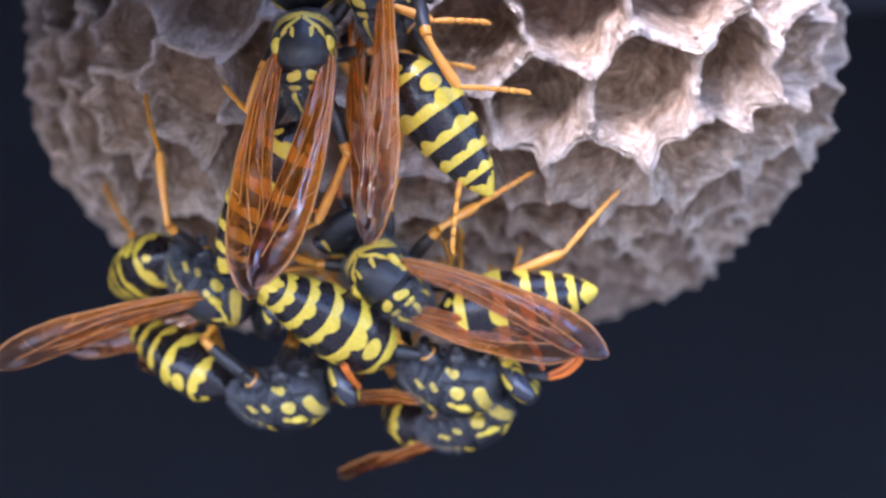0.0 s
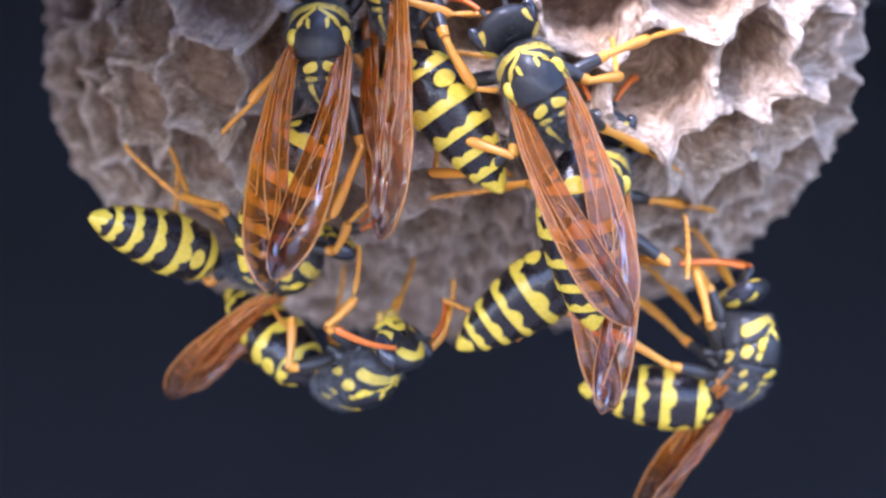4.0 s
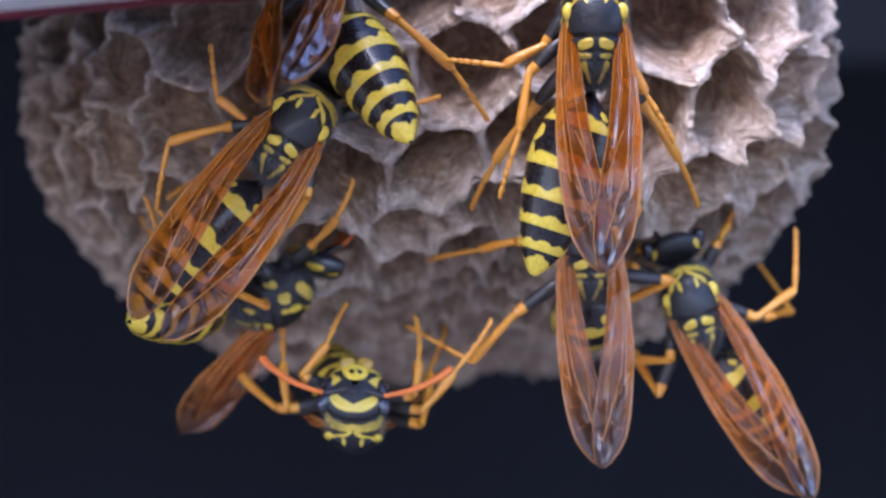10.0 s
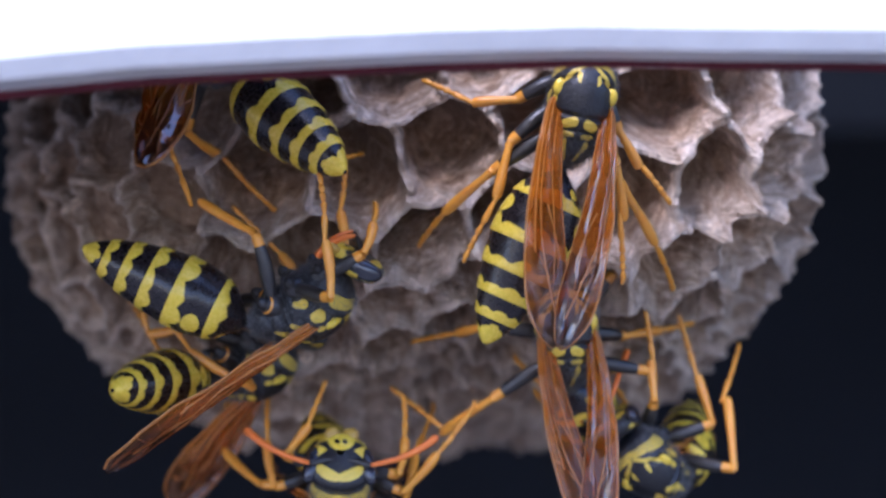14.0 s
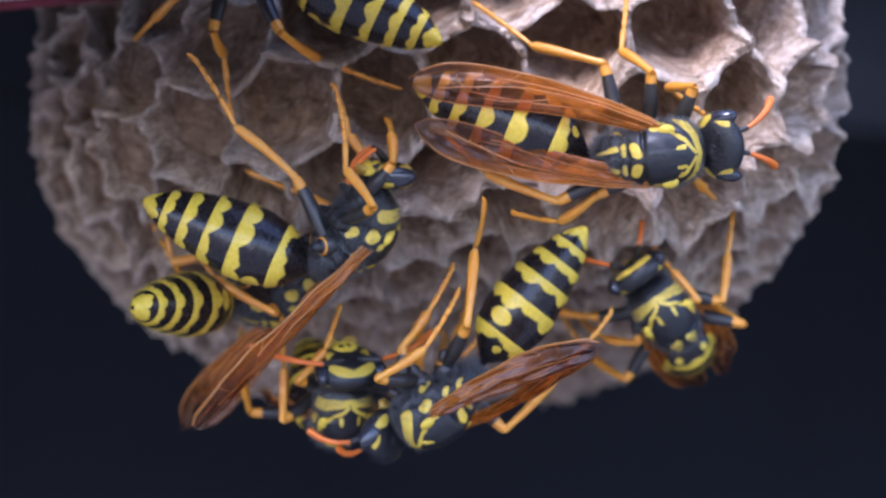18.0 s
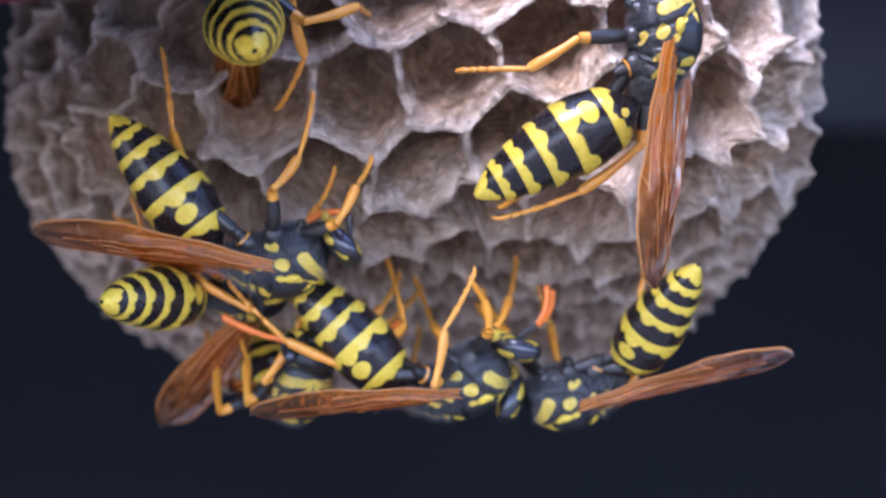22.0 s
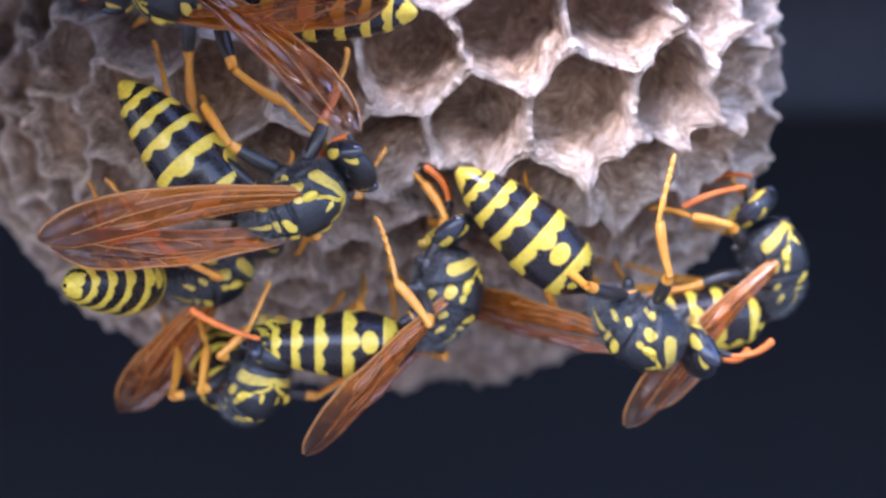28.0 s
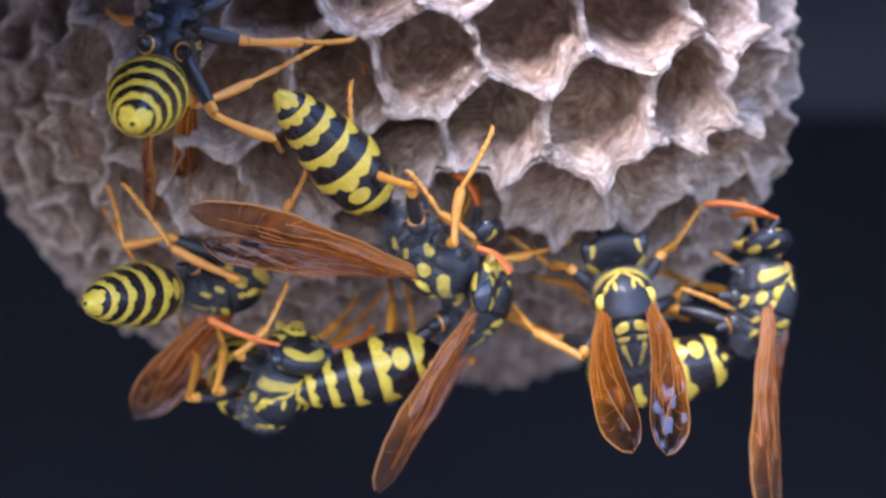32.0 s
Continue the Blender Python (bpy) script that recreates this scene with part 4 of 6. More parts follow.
WASPS["face"] = ("black and yellow paper wasp clinging under the comb, face outwards", [
    (0, 500, 705, 600, 690, 0, -95, 310, 640, -0.5, 205, 655, 220, 665, 3),
    (1, 540, 710, 640, 690, 10, -95, 330, 600, -0.5, 215, 600, 230, 610, 3),
    (2, 560, 695, 655, 660, 20, -90, 370, 590, -0.5, 225, 595, 240, 610, 3),
    (3, 600, 660, 690, 620, 30, -85, 400, 560, -0.5, 350, 625, 370, 630, 3),
    (6, 640, 690, 690, 615, 45, -50, 480, 560, -1, 470, 670, 500, 690, 3),
    (7, 635, 725, 640, 640, 70, 0, 560, 600, -1, 500, 690, 740, 690, 3),
    (9, 620, 740, 625, 650, 70, 0, 560, 620, -1, 480, 720, 740, 700, 3),
    (13, 620, 755, 625, 665, 70, 0, 560, 630, -1, 480, 740, 740, 720, 3),
    (13.5, 605, 825, 610, 740, 70, 0, 545, 700, -1, 465, 810, 725, 790, 3),
    (16, 590, 735, 605, 650, 55, -20, 520, 600, -1, 440, 710, 700, 700, 3),
    (17, 595, 730, 598, 645, 70, 0, 530, 600, -1, 440, 710, 720, 700, 3),
    (18, 600, 730, 628, 650, 50, -30, 530, 600, -1, 440, 710, 700, 700, 3),
    (19, 600, 720, 660, 655, 40, -50, 500, 590, -1, 430, 700, 500, 720, 3),
    (20, 600, 730, 655, 660, 40, -50, 500, 600, -1, 430, 710, 500, 730, 3),
    (21, 550, 705, 600, 635, 45, -40, 460, 590, -1, 390, 690, 450, 710, 2),
    (22, 530, 690, 570, 620, 50, -35, 440, 580, -1, 370, 690, 440, 710, 2),
    (23, 530, 675, 580, 600, 50, -35, 440, 570, -1, 370, 670, 440, 690, 2),
    (24, 570, 755, 615, 685, 50, -35, 480, 650, -1, 410, 740, 480, 760, 2),
    (24.5, 580, 825, 625, 755, 50, -35, 490, 720, -1, 420, 810, 490, 830, 2),
    (25, 570, 735, 615, 665, 50, -35, 480, 630, -1, 410, 720, 480, 740, 2),
    (26, 530, 690, 580, 615, 50, -35, 440, 580, -1, 370, 680, 440, 690, 2),
    (29, 440, 685, 500, 610, 42, -45, 350, 570, -1, 280, 670, 350, 690, 2),
    (30, 460, 695, 520, 615, 42, -45, 370, 580, -1, 300, 680, 370, 700, 2),
    (31, 470, 705, 528, 625, 42, -45, 380, 590, -1, 310, 690, 380, 710, 2),
    (32, 485, 700, 545, 620, 42, -45, 390, 590, -1, 320, 690, 390, 710, 2)])
WASPS["middle"] = ("black and yellow paper wasp working along the comb's lower edge", [
    (0, 690, 500, 620, 420, 0, 15, 1165, 495, 0, 1110, 660, 1125, 635, 6),
    (0.5, 690, 500, 620, 440, 0, 15, 1120, 440, 0, 1030, 680, 1070, 640, 6),
    (1, 780, 540, 670, 490, 0, 10, 1155, 305, 0, 1130, 570, 1235, 420, 6),
    (1.5, 880, 460, 800, 430, 0, 10, 1190, 275, 0, 1190, 490, 1200, 460, 6),
    (2, 910, 470, 845, 390, 30, 25, 1100, 460, -0.5, 1060, 600, 1140, 540, 6),
    (2.5, 1080, 430, 1075, 320, 0, 0, 950, 560, -0.3, 1040, 660, 1110, 640, 3),
    (3, 1055, 350, 1065, 240, 0, 0, 865, 480, 0.4, 1060, 670, 1090, 665, 2),
    (5.5, 1060, 350, 1060, 240, 0, 0, 1060, 530, -1, 1045, 715, 1075, 715, 3),
    (6, 1055, 370, 1055, 260, 0, 0, 1060, 550, -1, 1050, 745, 1080, 745, 3),
    (7, 1045, 400, 1045, 290, 0, 0, 1050, 580, -1, 1040, 775, 1080, 775, 3),
    (9, 1035, 435, 1035, 325, 0, 0, 1040, 610, -1, 1035, 815, 1075, 812, 3),
    (11, 1060, 445, 1060, 335, 0, 0, 1065, 620, -1, 1060, 820, 1100, 818, 3),
    (13, 1030, 445, 1030, 335, 0, 0, 1040, 630, -1, 1030, 822, 1070, 820, 3),
    (13.5, 1012, 520, 1012, 410, 0, 0, 1020, 705, -1, 1015, 895, 1055, 895, 3),
    (15.5, 840, 660, 815, 560, 0, 10, 1010, 640, -0.3, 930, 800, 960, 780, 5),
    (16, 740, 650, 690, 560, 5, 15, 975, 620, -0.3, 1000, 805, 1045, 800, 5),
    (17, 715, 560, 675, 465, 0, 60, 1065, 575, 0, 1000, 865, 1015, 855, 5),
    (17.5, 745, 630, 640, 590, 0, 60, 1020, 590, 0, 1090, 690, 1110, 680, 5),
    (18, 780, 718, 710, 768, -10, 60, 1005, 445, 0, 985, 660, 1000, 615, 7),
    (18.5, 850, 750, 870, 840, -10, 0, 930, 460, 0, 900, 560, 950, 560, 5),
    (19, 965, 745, 1060, 740, 0, -95, 828, 500, 0.8, 785, 780, 800, 790, 5),
    (20, 935, 765, 1030, 770, 0, -95, 840, 500, 0.8, 715, 765, 740, 780, 5),
    (20.5, 850, 760, 890, 850, 0, -30, 770, 470, 0, 700, 730, 720, 750, 5),
    (21, 845, 705, 945, 630, 0, -95, 540, 525, 0, 462, 775, 470, 782, 5),
    (22, 815, 680, 915, 630, 0, -95, 575, 550, 0, 410, 725, 420, 735, 5),
    (23, 890, 675, 1010, 590, 0, -95, 628, 475, 0, 540, 695, 550, 700, 5),
    (24, 935, 740, 1050, 665, 0, -95, 680, 570, 0, 590, 755, 600, 765, 5),
    (24.5, 945, 810, 1060, 735, 0, -95, 690, 640, 0, 600, 825, 610, 835, 5),
    (25, 940, 720, 1035, 640, 0, -95, 660, 550, 0, 570, 740, 580, 750, 5),
    (26, 880, 685, 1000, 600, 0, -95, 622, 482, 0, 530, 685, 540, 695, 5),
    (26.5, 835, 670, 955, 590, 0, -95, 575, 470, 0, 480, 670, 490, 680, 5),
    (28.5, 780, 500, 790, 395, 0, -80, 460, 640, 0, 580, 860, 590, 865, 5),
    (29, 770, 495, 790, 390, 0, -80, 470, 645, 0, 640, 885, 650, 890, 5),
    (30, 790, 510, 810, 400, 0, -80, 492, 665, 0, 625, 895, 640, 900, 5),
    (31, 805, 520, 825, 410, 0, -80, 500, 690, 0, 640, 900, 655, 905, 5),
    (32, 840, 535, 865, 430, 0, -80, 555, 690, 0, 645, 890, 660, 895, 3.5)])
WASPS["rover"] = ("large black and yellow paper wasp crossing the pale open cells", [
    (0, 800, 675, 905, 690, 0, -95, 498, 510, 0.7, 480, 715, 500, 735, 4),
    (1, 900, 680, 1020, 700, 0, -95, 615, 540, 0.75, 575, 800, 590, 800, 4),
    (1.5, 1010, 600, 1090, 520, 0, -80, 830, 570, 0, 1040, 840, 1060, 840, 4),
    (2, 1125, 470, 1150, 370, 0, -65, 795, 600, 0, 995, 855, 1010, 850, 4),
    (2.5, 1030, 240, 1015, 150, 0, 0, 900, 500, -0.3, 950, 600, 1010, 600, 5),
    (3, 980, 200, 945, 90, 0, 0, 960, 560, -0.5, 1030, 665, 1090, 640, 6),
    (3.5, 970, 190, 915, 90, 0, 0, 1040, 520, -0.3, 1080, 600, 1120, 580, 6),
    (5.5, 925, 100, 900, -10, 0, 0, 980, 440, -0.3, 1000, 520, 1050, 500, 6),
    (6, 1050, 195, 1055, 80, 0, 0, 1010, 420, -0.8, 835, 635, 890, 660, 6),
    (6.5, 1040, 90, 1045, -20, 0, 0, 950, 480, 0, 990, 470, 1080, 480, 6),
    (7, 1075, 45, 1085, -70, 0, 0, 932, 475, 0, 1050, 445, 1110, 440, 6),
    (8, 1060, 55, 1065, -60, 0, 0, 957, 490, 0, 1040, 445, 1105, 440, 6),
    (9, 1048, 50, 1045, -60, 0, 0, 940, 500, 0, 1035, 465, 1085, 455, 6),
    (11, 1068, 60, 1070, -50, 0, 0, 957, 500, 0, 1060, 475, 1105, 470, 6),
    (12, 1070, 62, 1072, -48, 0, 0, 962, 505, 0, 1065, 475, 1105, 470, 6),
    (13, 1042, 65, 1045, -48, 0, 0, 934, 505, 0, 1030, 475, 1075, 470, 6),
    (13.5, 1026, 140, 1030, 25, 0, 0, 920, 575, 0, 1015, 550, 1060, 545, 6),
    (15.5, 1030, 90, 1125, 40, 0, -40, 670, 235, 0, 840, 330, 900, 300, 5),
    (16, 1015, 110, 1040, 5, 0, -85, 622, 285, 0, 915, 435, 925, 430, 5),
    (16.5, 1130, 170, 1230, 155, 0, -20, 750, 250, 0, 730, 180, 770, 290, 5),
    (17, 1120, 255, 1200, 340, 0, -80, 705, 100, 0, 815, 300, 840, 370, 5),
    (18, 1152, 272, 1257, 262, 0, -15, 690, 125, 0, 700, 130, 655, 210, 5),
    (18.5, 1110, 330, 1090, 430, 0, 5, 1090, -20, 0, 1200, -30, 1100, -60, 5),
    (19, 1085, 415, 1050, 530, -40, 5, 1075, -30, 0, 1190, 0, 1085, 40, 8.5),
    (19.5, 1170, 470, 1195, 570, -40, 0, 985, 50, 0, 1180, 70, 1030, 90, 8.5),
    (20, 1105, 545, 1090, 650, -42, 0, 1005, 95, 0, 1140, 185, 1060, 215, 8.5),
    (20.5, 1190, 420, 1215, 520, -35, 0, 960, 50, 0, 1150, 60, 1010, 110, 8.5),
    (21, 1135, 250, 1240, 205, 0, -20, 668, 170, 0, 800, 190, 740, 335, 5),
    (21.5, 1170, 115, 1250, 30, 0, -45, 760, 330, 0, 860, 390, 890, 405, 5),
    (22, 1175, 75, 1190, -35, 0, -70, 846, 345, 0, 1150, 430, 1180, 440, 5),
    (22.5, 1010, 110, 1000, 5, 0, 0, 1010, 470, -0.3, 1030, 475, 1110, 470, 5),
    (23, 905, 195, 815, 115, 0, 0, 1250, 260, -0.3, 1290, 385, 1350, 315, 5),
    (23.5, 985, 235, 885, 205, 0, 0, 1330, 200, -0.3, 1290, 320, 1330, 240, 5),
    (24, 935, 295, 835, 230, 0, 0, 1280, 330, -0.3, 1300, 395, 1340, 300, 5),
    (24.5, 1080, 410, 1000, 500, -30, 10, 1270, 60, 0, 1310, 130, 1200, 170, 5),
    (25, 1085, 372, 1030, 468, -42, 10, 1140, -20, 0, 1200, 20, 1090, 20, 5),
    (25.5, 1190, 335, 1230, 435, -42, 0, 960, -20, 0, 1100, -15, 990, 20, 5),
    (26, 1165, 340, 1212, 425, -42, 0, 905, -30, 0, 1040, 10, 945, 40, 5),
    (26.5, 1117, 335, 1164, 420, -42, 0, 860, -30, 0, 990, 0, 900, 30, 5),
    (28.5, 1160, 630, 1255, 680, 0, -90, 930, 445, 0, 890, 585, 900, 595, 5),
    (29, 1235, 625, 1335, 560, 0, -95, 812, 580, 0, 838, 710, 850, 715, 5),
    (30, 1260, 600, 1335, 530, 0, -95, 862, 650, -0.4, 910, 745, 925, 760, 5),
    (31, 1215, 595, 1250, 490, 0, -80, 855, 680, -0.4, 915, 845, 930, 850, 5),
    (31.5, 1165, 580, 1185, 480, 0, -60, 890, 650, 0, 960, 780, 980, 790, 5),
    (32, 1110, 560, 1092, 450, -10, 0, 1105, 650, -1, 1082, 770, 1150, 775, 4)])
WASPS["right"] = ("black and yellow paper wasp hanging at the comb's outer rim", [
    (0, 830, 740, 920, 690, 0, -90, 720, 710, -1, 580, 870, 600, 880, 1),
    (1, 930, 750, 1040, 710, 0, -90, 800, 700, -1, 560, 800, 580, 810, 1),
    (2, 880, 790, 985, 750, 0, -90, 740, 680, 0, 880, 900, 900, 900, 1),
    (2.5, 1130, 680, 1200, 600, 0, -90, 800, 720, 0, 960, 880, 980, 880, 1),
    (3, 1235, 650, 1255, 520, 0, -80, 890, 680, 0, 1060, 880, 1080, 880, 1),
    (6, 1435, 545, 1440, 432, 0, -65, 1132, 625, 0, 1280, 860, 1295, 865, 2),
    (7, 1435, 545, 1430, 432, 0, -65, 1130, 650, 0, 1320, 885, 1335, 885, 2),
    (8, 1370, 670, 1440, 580, 0, -80, 1105, 650, 0, 1110, 835, 1120, 840, 2),
    (8.5, 1300, 610, 1290, 520, 20, 0, 1180, 690, -.5, 1370, 740, 1400, 720, 2),
    (9, 1385, 525, 1360, 420, 0, 0, 1230, 650, -.9, 1325, 845, 1375, 870, 2),
    (9.5, 1300, 600, 1260, 520, 30, 0, 1290, 760, -1, 1390, 780, 1420, 770, 2),
    (10, 1225, 545, 1200, 460, 0, 0, 1390, 770, -.6, 1400, 890, 1455, 865, 2),
    (10.5, 1215, 545, 1190, 460, 0, 0, 1380, 770, -.6, 1370, 880, 1420, 860, 2),
    (11, 1290, 650, 1220, 555, 40, 15, 1370, 560, -1, 1400, 760, 1455, 735, 2),
    (12, 1200, 690, 1140, 645, 30, 25, 1290, 580, -1, 1330, 710, 1360, 690, 2),
    (13, 1170, 700, 1120, 655, 30, 25, 1260, 590, -1, 1300, 710, 1330, 690, 2),
    (13.5, 1155, 775, 1105, 730, 30, 25, 1245, 665, -1, 1285, 785, 1315, 765, 2),
    (16, 1150, 640, 1062, 580, 38, 25, 1200, 660, -1, 1260, 680, 1290, 650, 2),
    (17, 1150, 565, 1112, 455, 38, 0, 1160, 620, -1, 1130, 695, 1230, 685, 2),
    (18, 1180, 560, 1110, 470, 38, 5, 1240, 630, -1, 1270, 690, 1330, 655, 2),
    (19, 1195, 595, 1135, 520, 38, 5, 1240, 630, -1, 1280, 690, 1330, 645, 2),
    (20, 1215, 625, 1150, 570, 38, 10, 1240, 630, -1, 1290, 690, 1345, 660, 2),
    (21, 1190, 640, 1095, 600, 15, 55, 1240, 470, -.5, 1310, 620, 1340, 590, 2),
    (21.5, 1090, 670, 990, 650, 0, 85, 1240, 560, 0, 1290, 670, 1300, 660, 3),
    (22, 1015, 700, 905, 720, 0, 90, 1200, 505, 0.75, 1350, 632, 1355, 640, 3),
    (23, 975, 710, 865, 720, 0, 90, 1195, 415, 0, 1368, 572, 1372, 582, 3),
    (23.5, 1150, 690, 1200, 620, 0, -80, 1050, 560, 0, 1070, 800, 1080, 810, 2),
    (24, 1240, 690, 1260, 590, 0, -75, 1040, 770, 0, 1030, 1030, 1045, 1035, 2),
    (24.5, 1270, 730, 1290, 630, 0, -75, 1060, 840, 0, 1060, 1080, 1075, 1085, 2),
    (25, 1305, 675, 1340, 560, 0, -80, 1045, 760, 0, 990, 885, 1005, 890, 2),
    (26, 1305, 560, 1335, 450, 0, -80, 1020, 675, 0, 1085, 885, 1100, 890, 2),
    (26.5, 1320, 490, 1380, 380, 0, -80, 1060, 620, 0, 1000, 780, 1020, 780, 2),
    (28.5, 1375, 470, 1345, 400, 15, -60, 1080, 550, 0, 1150, 700, 1160, 710, 1),
    (29, 1370, 475, 1345, 380, 15, -60, 1080, 545, 0, 1150, 700, 1160, 710, 1),
    (30, 1385, 465, 1365, 370, 15, -60, 1090, 545, 0, 1170, 700, 1180, 710, 1),
    (31, 1400, 490, 1395, 385, 10, -60, 1120, 560, 0, 1250, 750, 1260, 760, 1),
    (32, 1350, 540, 1375, 425, 0, -65, 1100, 690, 0, 1355, 850, 1375, 845, 2)])

# legs seen plainly: seconds, knee x y, ankle x y, tip x y; (pair 0 front to 2 hind, side 1 its left, -1 its right)
LEGS = {}


def leg(key, pair, side, *rows):
    LEGS.setdefault((key, pair, side), {})[len(LEGS.get((key, pair, side), {}))] = rows


def held(t0, t1, *joints):
    """The same joints of the steady picture from t0 to t1."""
    out = []
    for t in (t0, t1):
        dx, dy = sway(t)
        out.append((t, *[v + (dx if k % 2 == 0 else dy) for k, v in enumerate(joints)]))
    return out


leg("upper", 1, -1, (0, 750, 35, 815, 160, 995, 160), (2, 770, 30, 835, 150, 1030, 145), (3, 765, 25, 820, 145, 990, 150), (6, 780, 60, 830, 150, 930, 165), (7, 760, 65, 830, 170, 950, 185))
leg("upper", 0, -1, (0, 700, 0, 770, 40, 905, 32), (3, 720, -20, 790, 15, 930, 10), (6, 730, 10, 795, 48, 940, 35), (7, 700, 35, 770, 70, 920, 50))
leg("upper", 2, -1, (0, 845, 215, 830, 370, 785, 468), (1, 878, 205, 885, 370, 830, 452), (2, 860, 200, 880, 330, 800, 420))
leg("upper", 2, -1, (13, 540, 180, 590, 215, 635, 130), (16, 440, 108, 530, 140, 590, 190))
leg("upper", 2, -1, (19, 640, 40, 690, 50, 715, 70), (20, 640, 5, 575, 65, 570, 180), (21, 570, -5, 520, 70, 500, 150), (22, 580, -5, 530, 70, 515, 150), (23, 560, -10, 535, 60, 522, 125),
    (24, 640, 25, 590, 100, 565, 205), (25, 635, 0, 590, 75, 570, 180), (26, 572, -5, 545, 60, 530, 130))
leg("upper", 2, -1, (31, 360, 205, 440, 150, 585, 120), (32, 365, 215, 430, 140, 540, 90))
leg("upper", 2, -1, (29, 430, 120, 545, 140, 620, 185), (30, 310, 105, 480, 100, 640, 195))
leg("upper", 2, 1, (29, 470, 145, 455, 235, 458, 290), (29.5, 470, 145, 455, 235, 458, 290))

leg("left", 0, 1, (0, 475, 115, 437, 215, 400, 160), (3, 480, 120, 435, 200, 420, 240), (6, 475, 155, 395, 178, 335, 130))
leg("left", 1, 1, *held(0, 6, 315, 420, 390, 415, 400, 470))
leg("left", 2, -1, (0, 655, 385, 560, 392, 500, 420), (6, 672, 405, 580, 405, 520, 430))
leg("left", 0, -1, (7, 410, 205, 450, 150, 470, 100), (8, 380, 185, 425, 230, 440, 250))
leg("left", 1, -1, (7, 390, 300, 490, 235, 570, 200), (8, 385, 290, 440, 300, 485, 230))
leg("left", 2, -1, (7, 540, 455, 520, 350, 528, 330), (8, 505, 445, 510, 350, 520, 335), (8.5, 505, 445, 510, 350, 520, 335))
leg("left", 0, 1, (9, 330, 240, 318, 150, 352, 10), (10, 405, 240, 347, 145, 360, 10), (11, 362, 275, 352, 160, 378, 30))
leg("left", 1, 1, (9, 205, 310, 235, 240, 200, 200), (10, 290, 235, 235, 270, 270, 380), (11, 285, 310, 265, 205, 315, 30))
leg("left", 2, -1, (9, 465, 485, 370, 500, 300, 520), (10, 470, 520, 420, 500, 400, 480))
leg("left", 1, -1, (9, 520, 400, 460, 430, 465, 490), (10, 545, 340, 510, 388, 500, 400))
leg("left", 2, 1, (12, 400, 350, 348, 235, 322, 60), (13, 430, 315, 360, 235, 345, 195), (13.5, 445, 380, 345, 310, 312, 205), (16, 467, 270, 355, 200, 320, 80), (17, 500, 265, 385, 200, 335, 85),
    (18, 500, 262, 388, 200, 335, 60), (19, 500, 285, 385, 205, 335, 75), (20, 505, 280, 450, 240, 340, 75), (21, 450, 265, 410, 225, 300, 60), (22, 335, 335, 300, 230, 290, 50),
    (23, 440, 220, 418, 205, 415, 205), (24, 535, 255, 490, 240, 470, 240), (24.5, 545, 330, 500, 310, 490, 310), (25, 540, 245, 485, 220, 470, 220), (26, 490, 205, 450, 180, 430, 180),
    (26.5, 445, 195, 405, 170, 390, 170))
leg("left", 1, 1, (12, 540, 470, 558, 370, 670, 250), (13, 545, 375, 560, 290, 635, 130), (13.5, 550, 470, 570, 330, 585, 220), (16, 597, 385, 585, 300, 590, 140), (17, 630, 385, 612, 305, 615, 145),
    (18, 630, 380, 612, 300, 615, 160), (19, 628, 385, 612, 305, 618, 150), (20, 635, 390, 618, 305, 622, 145), (21, 583, 370, 567, 290, 575, 130), (22, 485, 375, 520, 280, 578, 130),
    (23, 595, 320, 545, 240, 580, 100), (24, 680, 290, 615, 205, 600, 120), (24.5, 695, 360, 620, 285, 610, 190), (25, 675, 275, 610, 190, 605, 95), (26, 625, 235, 575, 140, 570, 60),
    (26.5, 578, 225, 530, 130, 525, 50))
leg("left", 2, 1, (28.5, 350, 300, 300, 240, 250, 60), (29, 365, 335, 340, 260, 330, 220), (30, 425, 360, 385, 280, 380, 130), (31, 535, 340, 450, 260, 400, 140), (32, 735, 370, 635, 290, 600, 105))
leg("left", 1, 1, (29, 535, 335, 590, 270, 640, 310), (30, 560, 380, 580, 290, 680, 170), (31, 655, 435, 640, 335, 685, 190), (32, 790, 425, 825, 270, 905, 205))
leg("left", 2, -1, (29, 410, 500, 380, 480, 340, 470), (31, 430, 530, 415, 500, 400, 480))

leg("tail", 2, 1, *held(6, 7, 365, 520, 300, 475, 260, 290), *held(8, 23, 440, 535, 350, 500, 270, 380), *held(23.5, 32, 446, 522, 340, 465, 250, 310))
leg("tail", 1, 1, *held(6, 7, 340, 480, 250, 460, 245, 280), *held(8, 32, 320, 440, 275, 470, 250, 300))
leg("tail", 2, 1, (1, 300, 490, 250, 385, 285, 260), (2, 345, 440, 270, 430, 250, 260), (3, 400, 360, 305, 335, 225, 170))
leg("tail", 1, 1, (1, 350, 455, 300, 380, 300, 310), (2, 380, 400, 350, 330, 320, 220), (3, 380, 380, 340, 340, 300, 280))

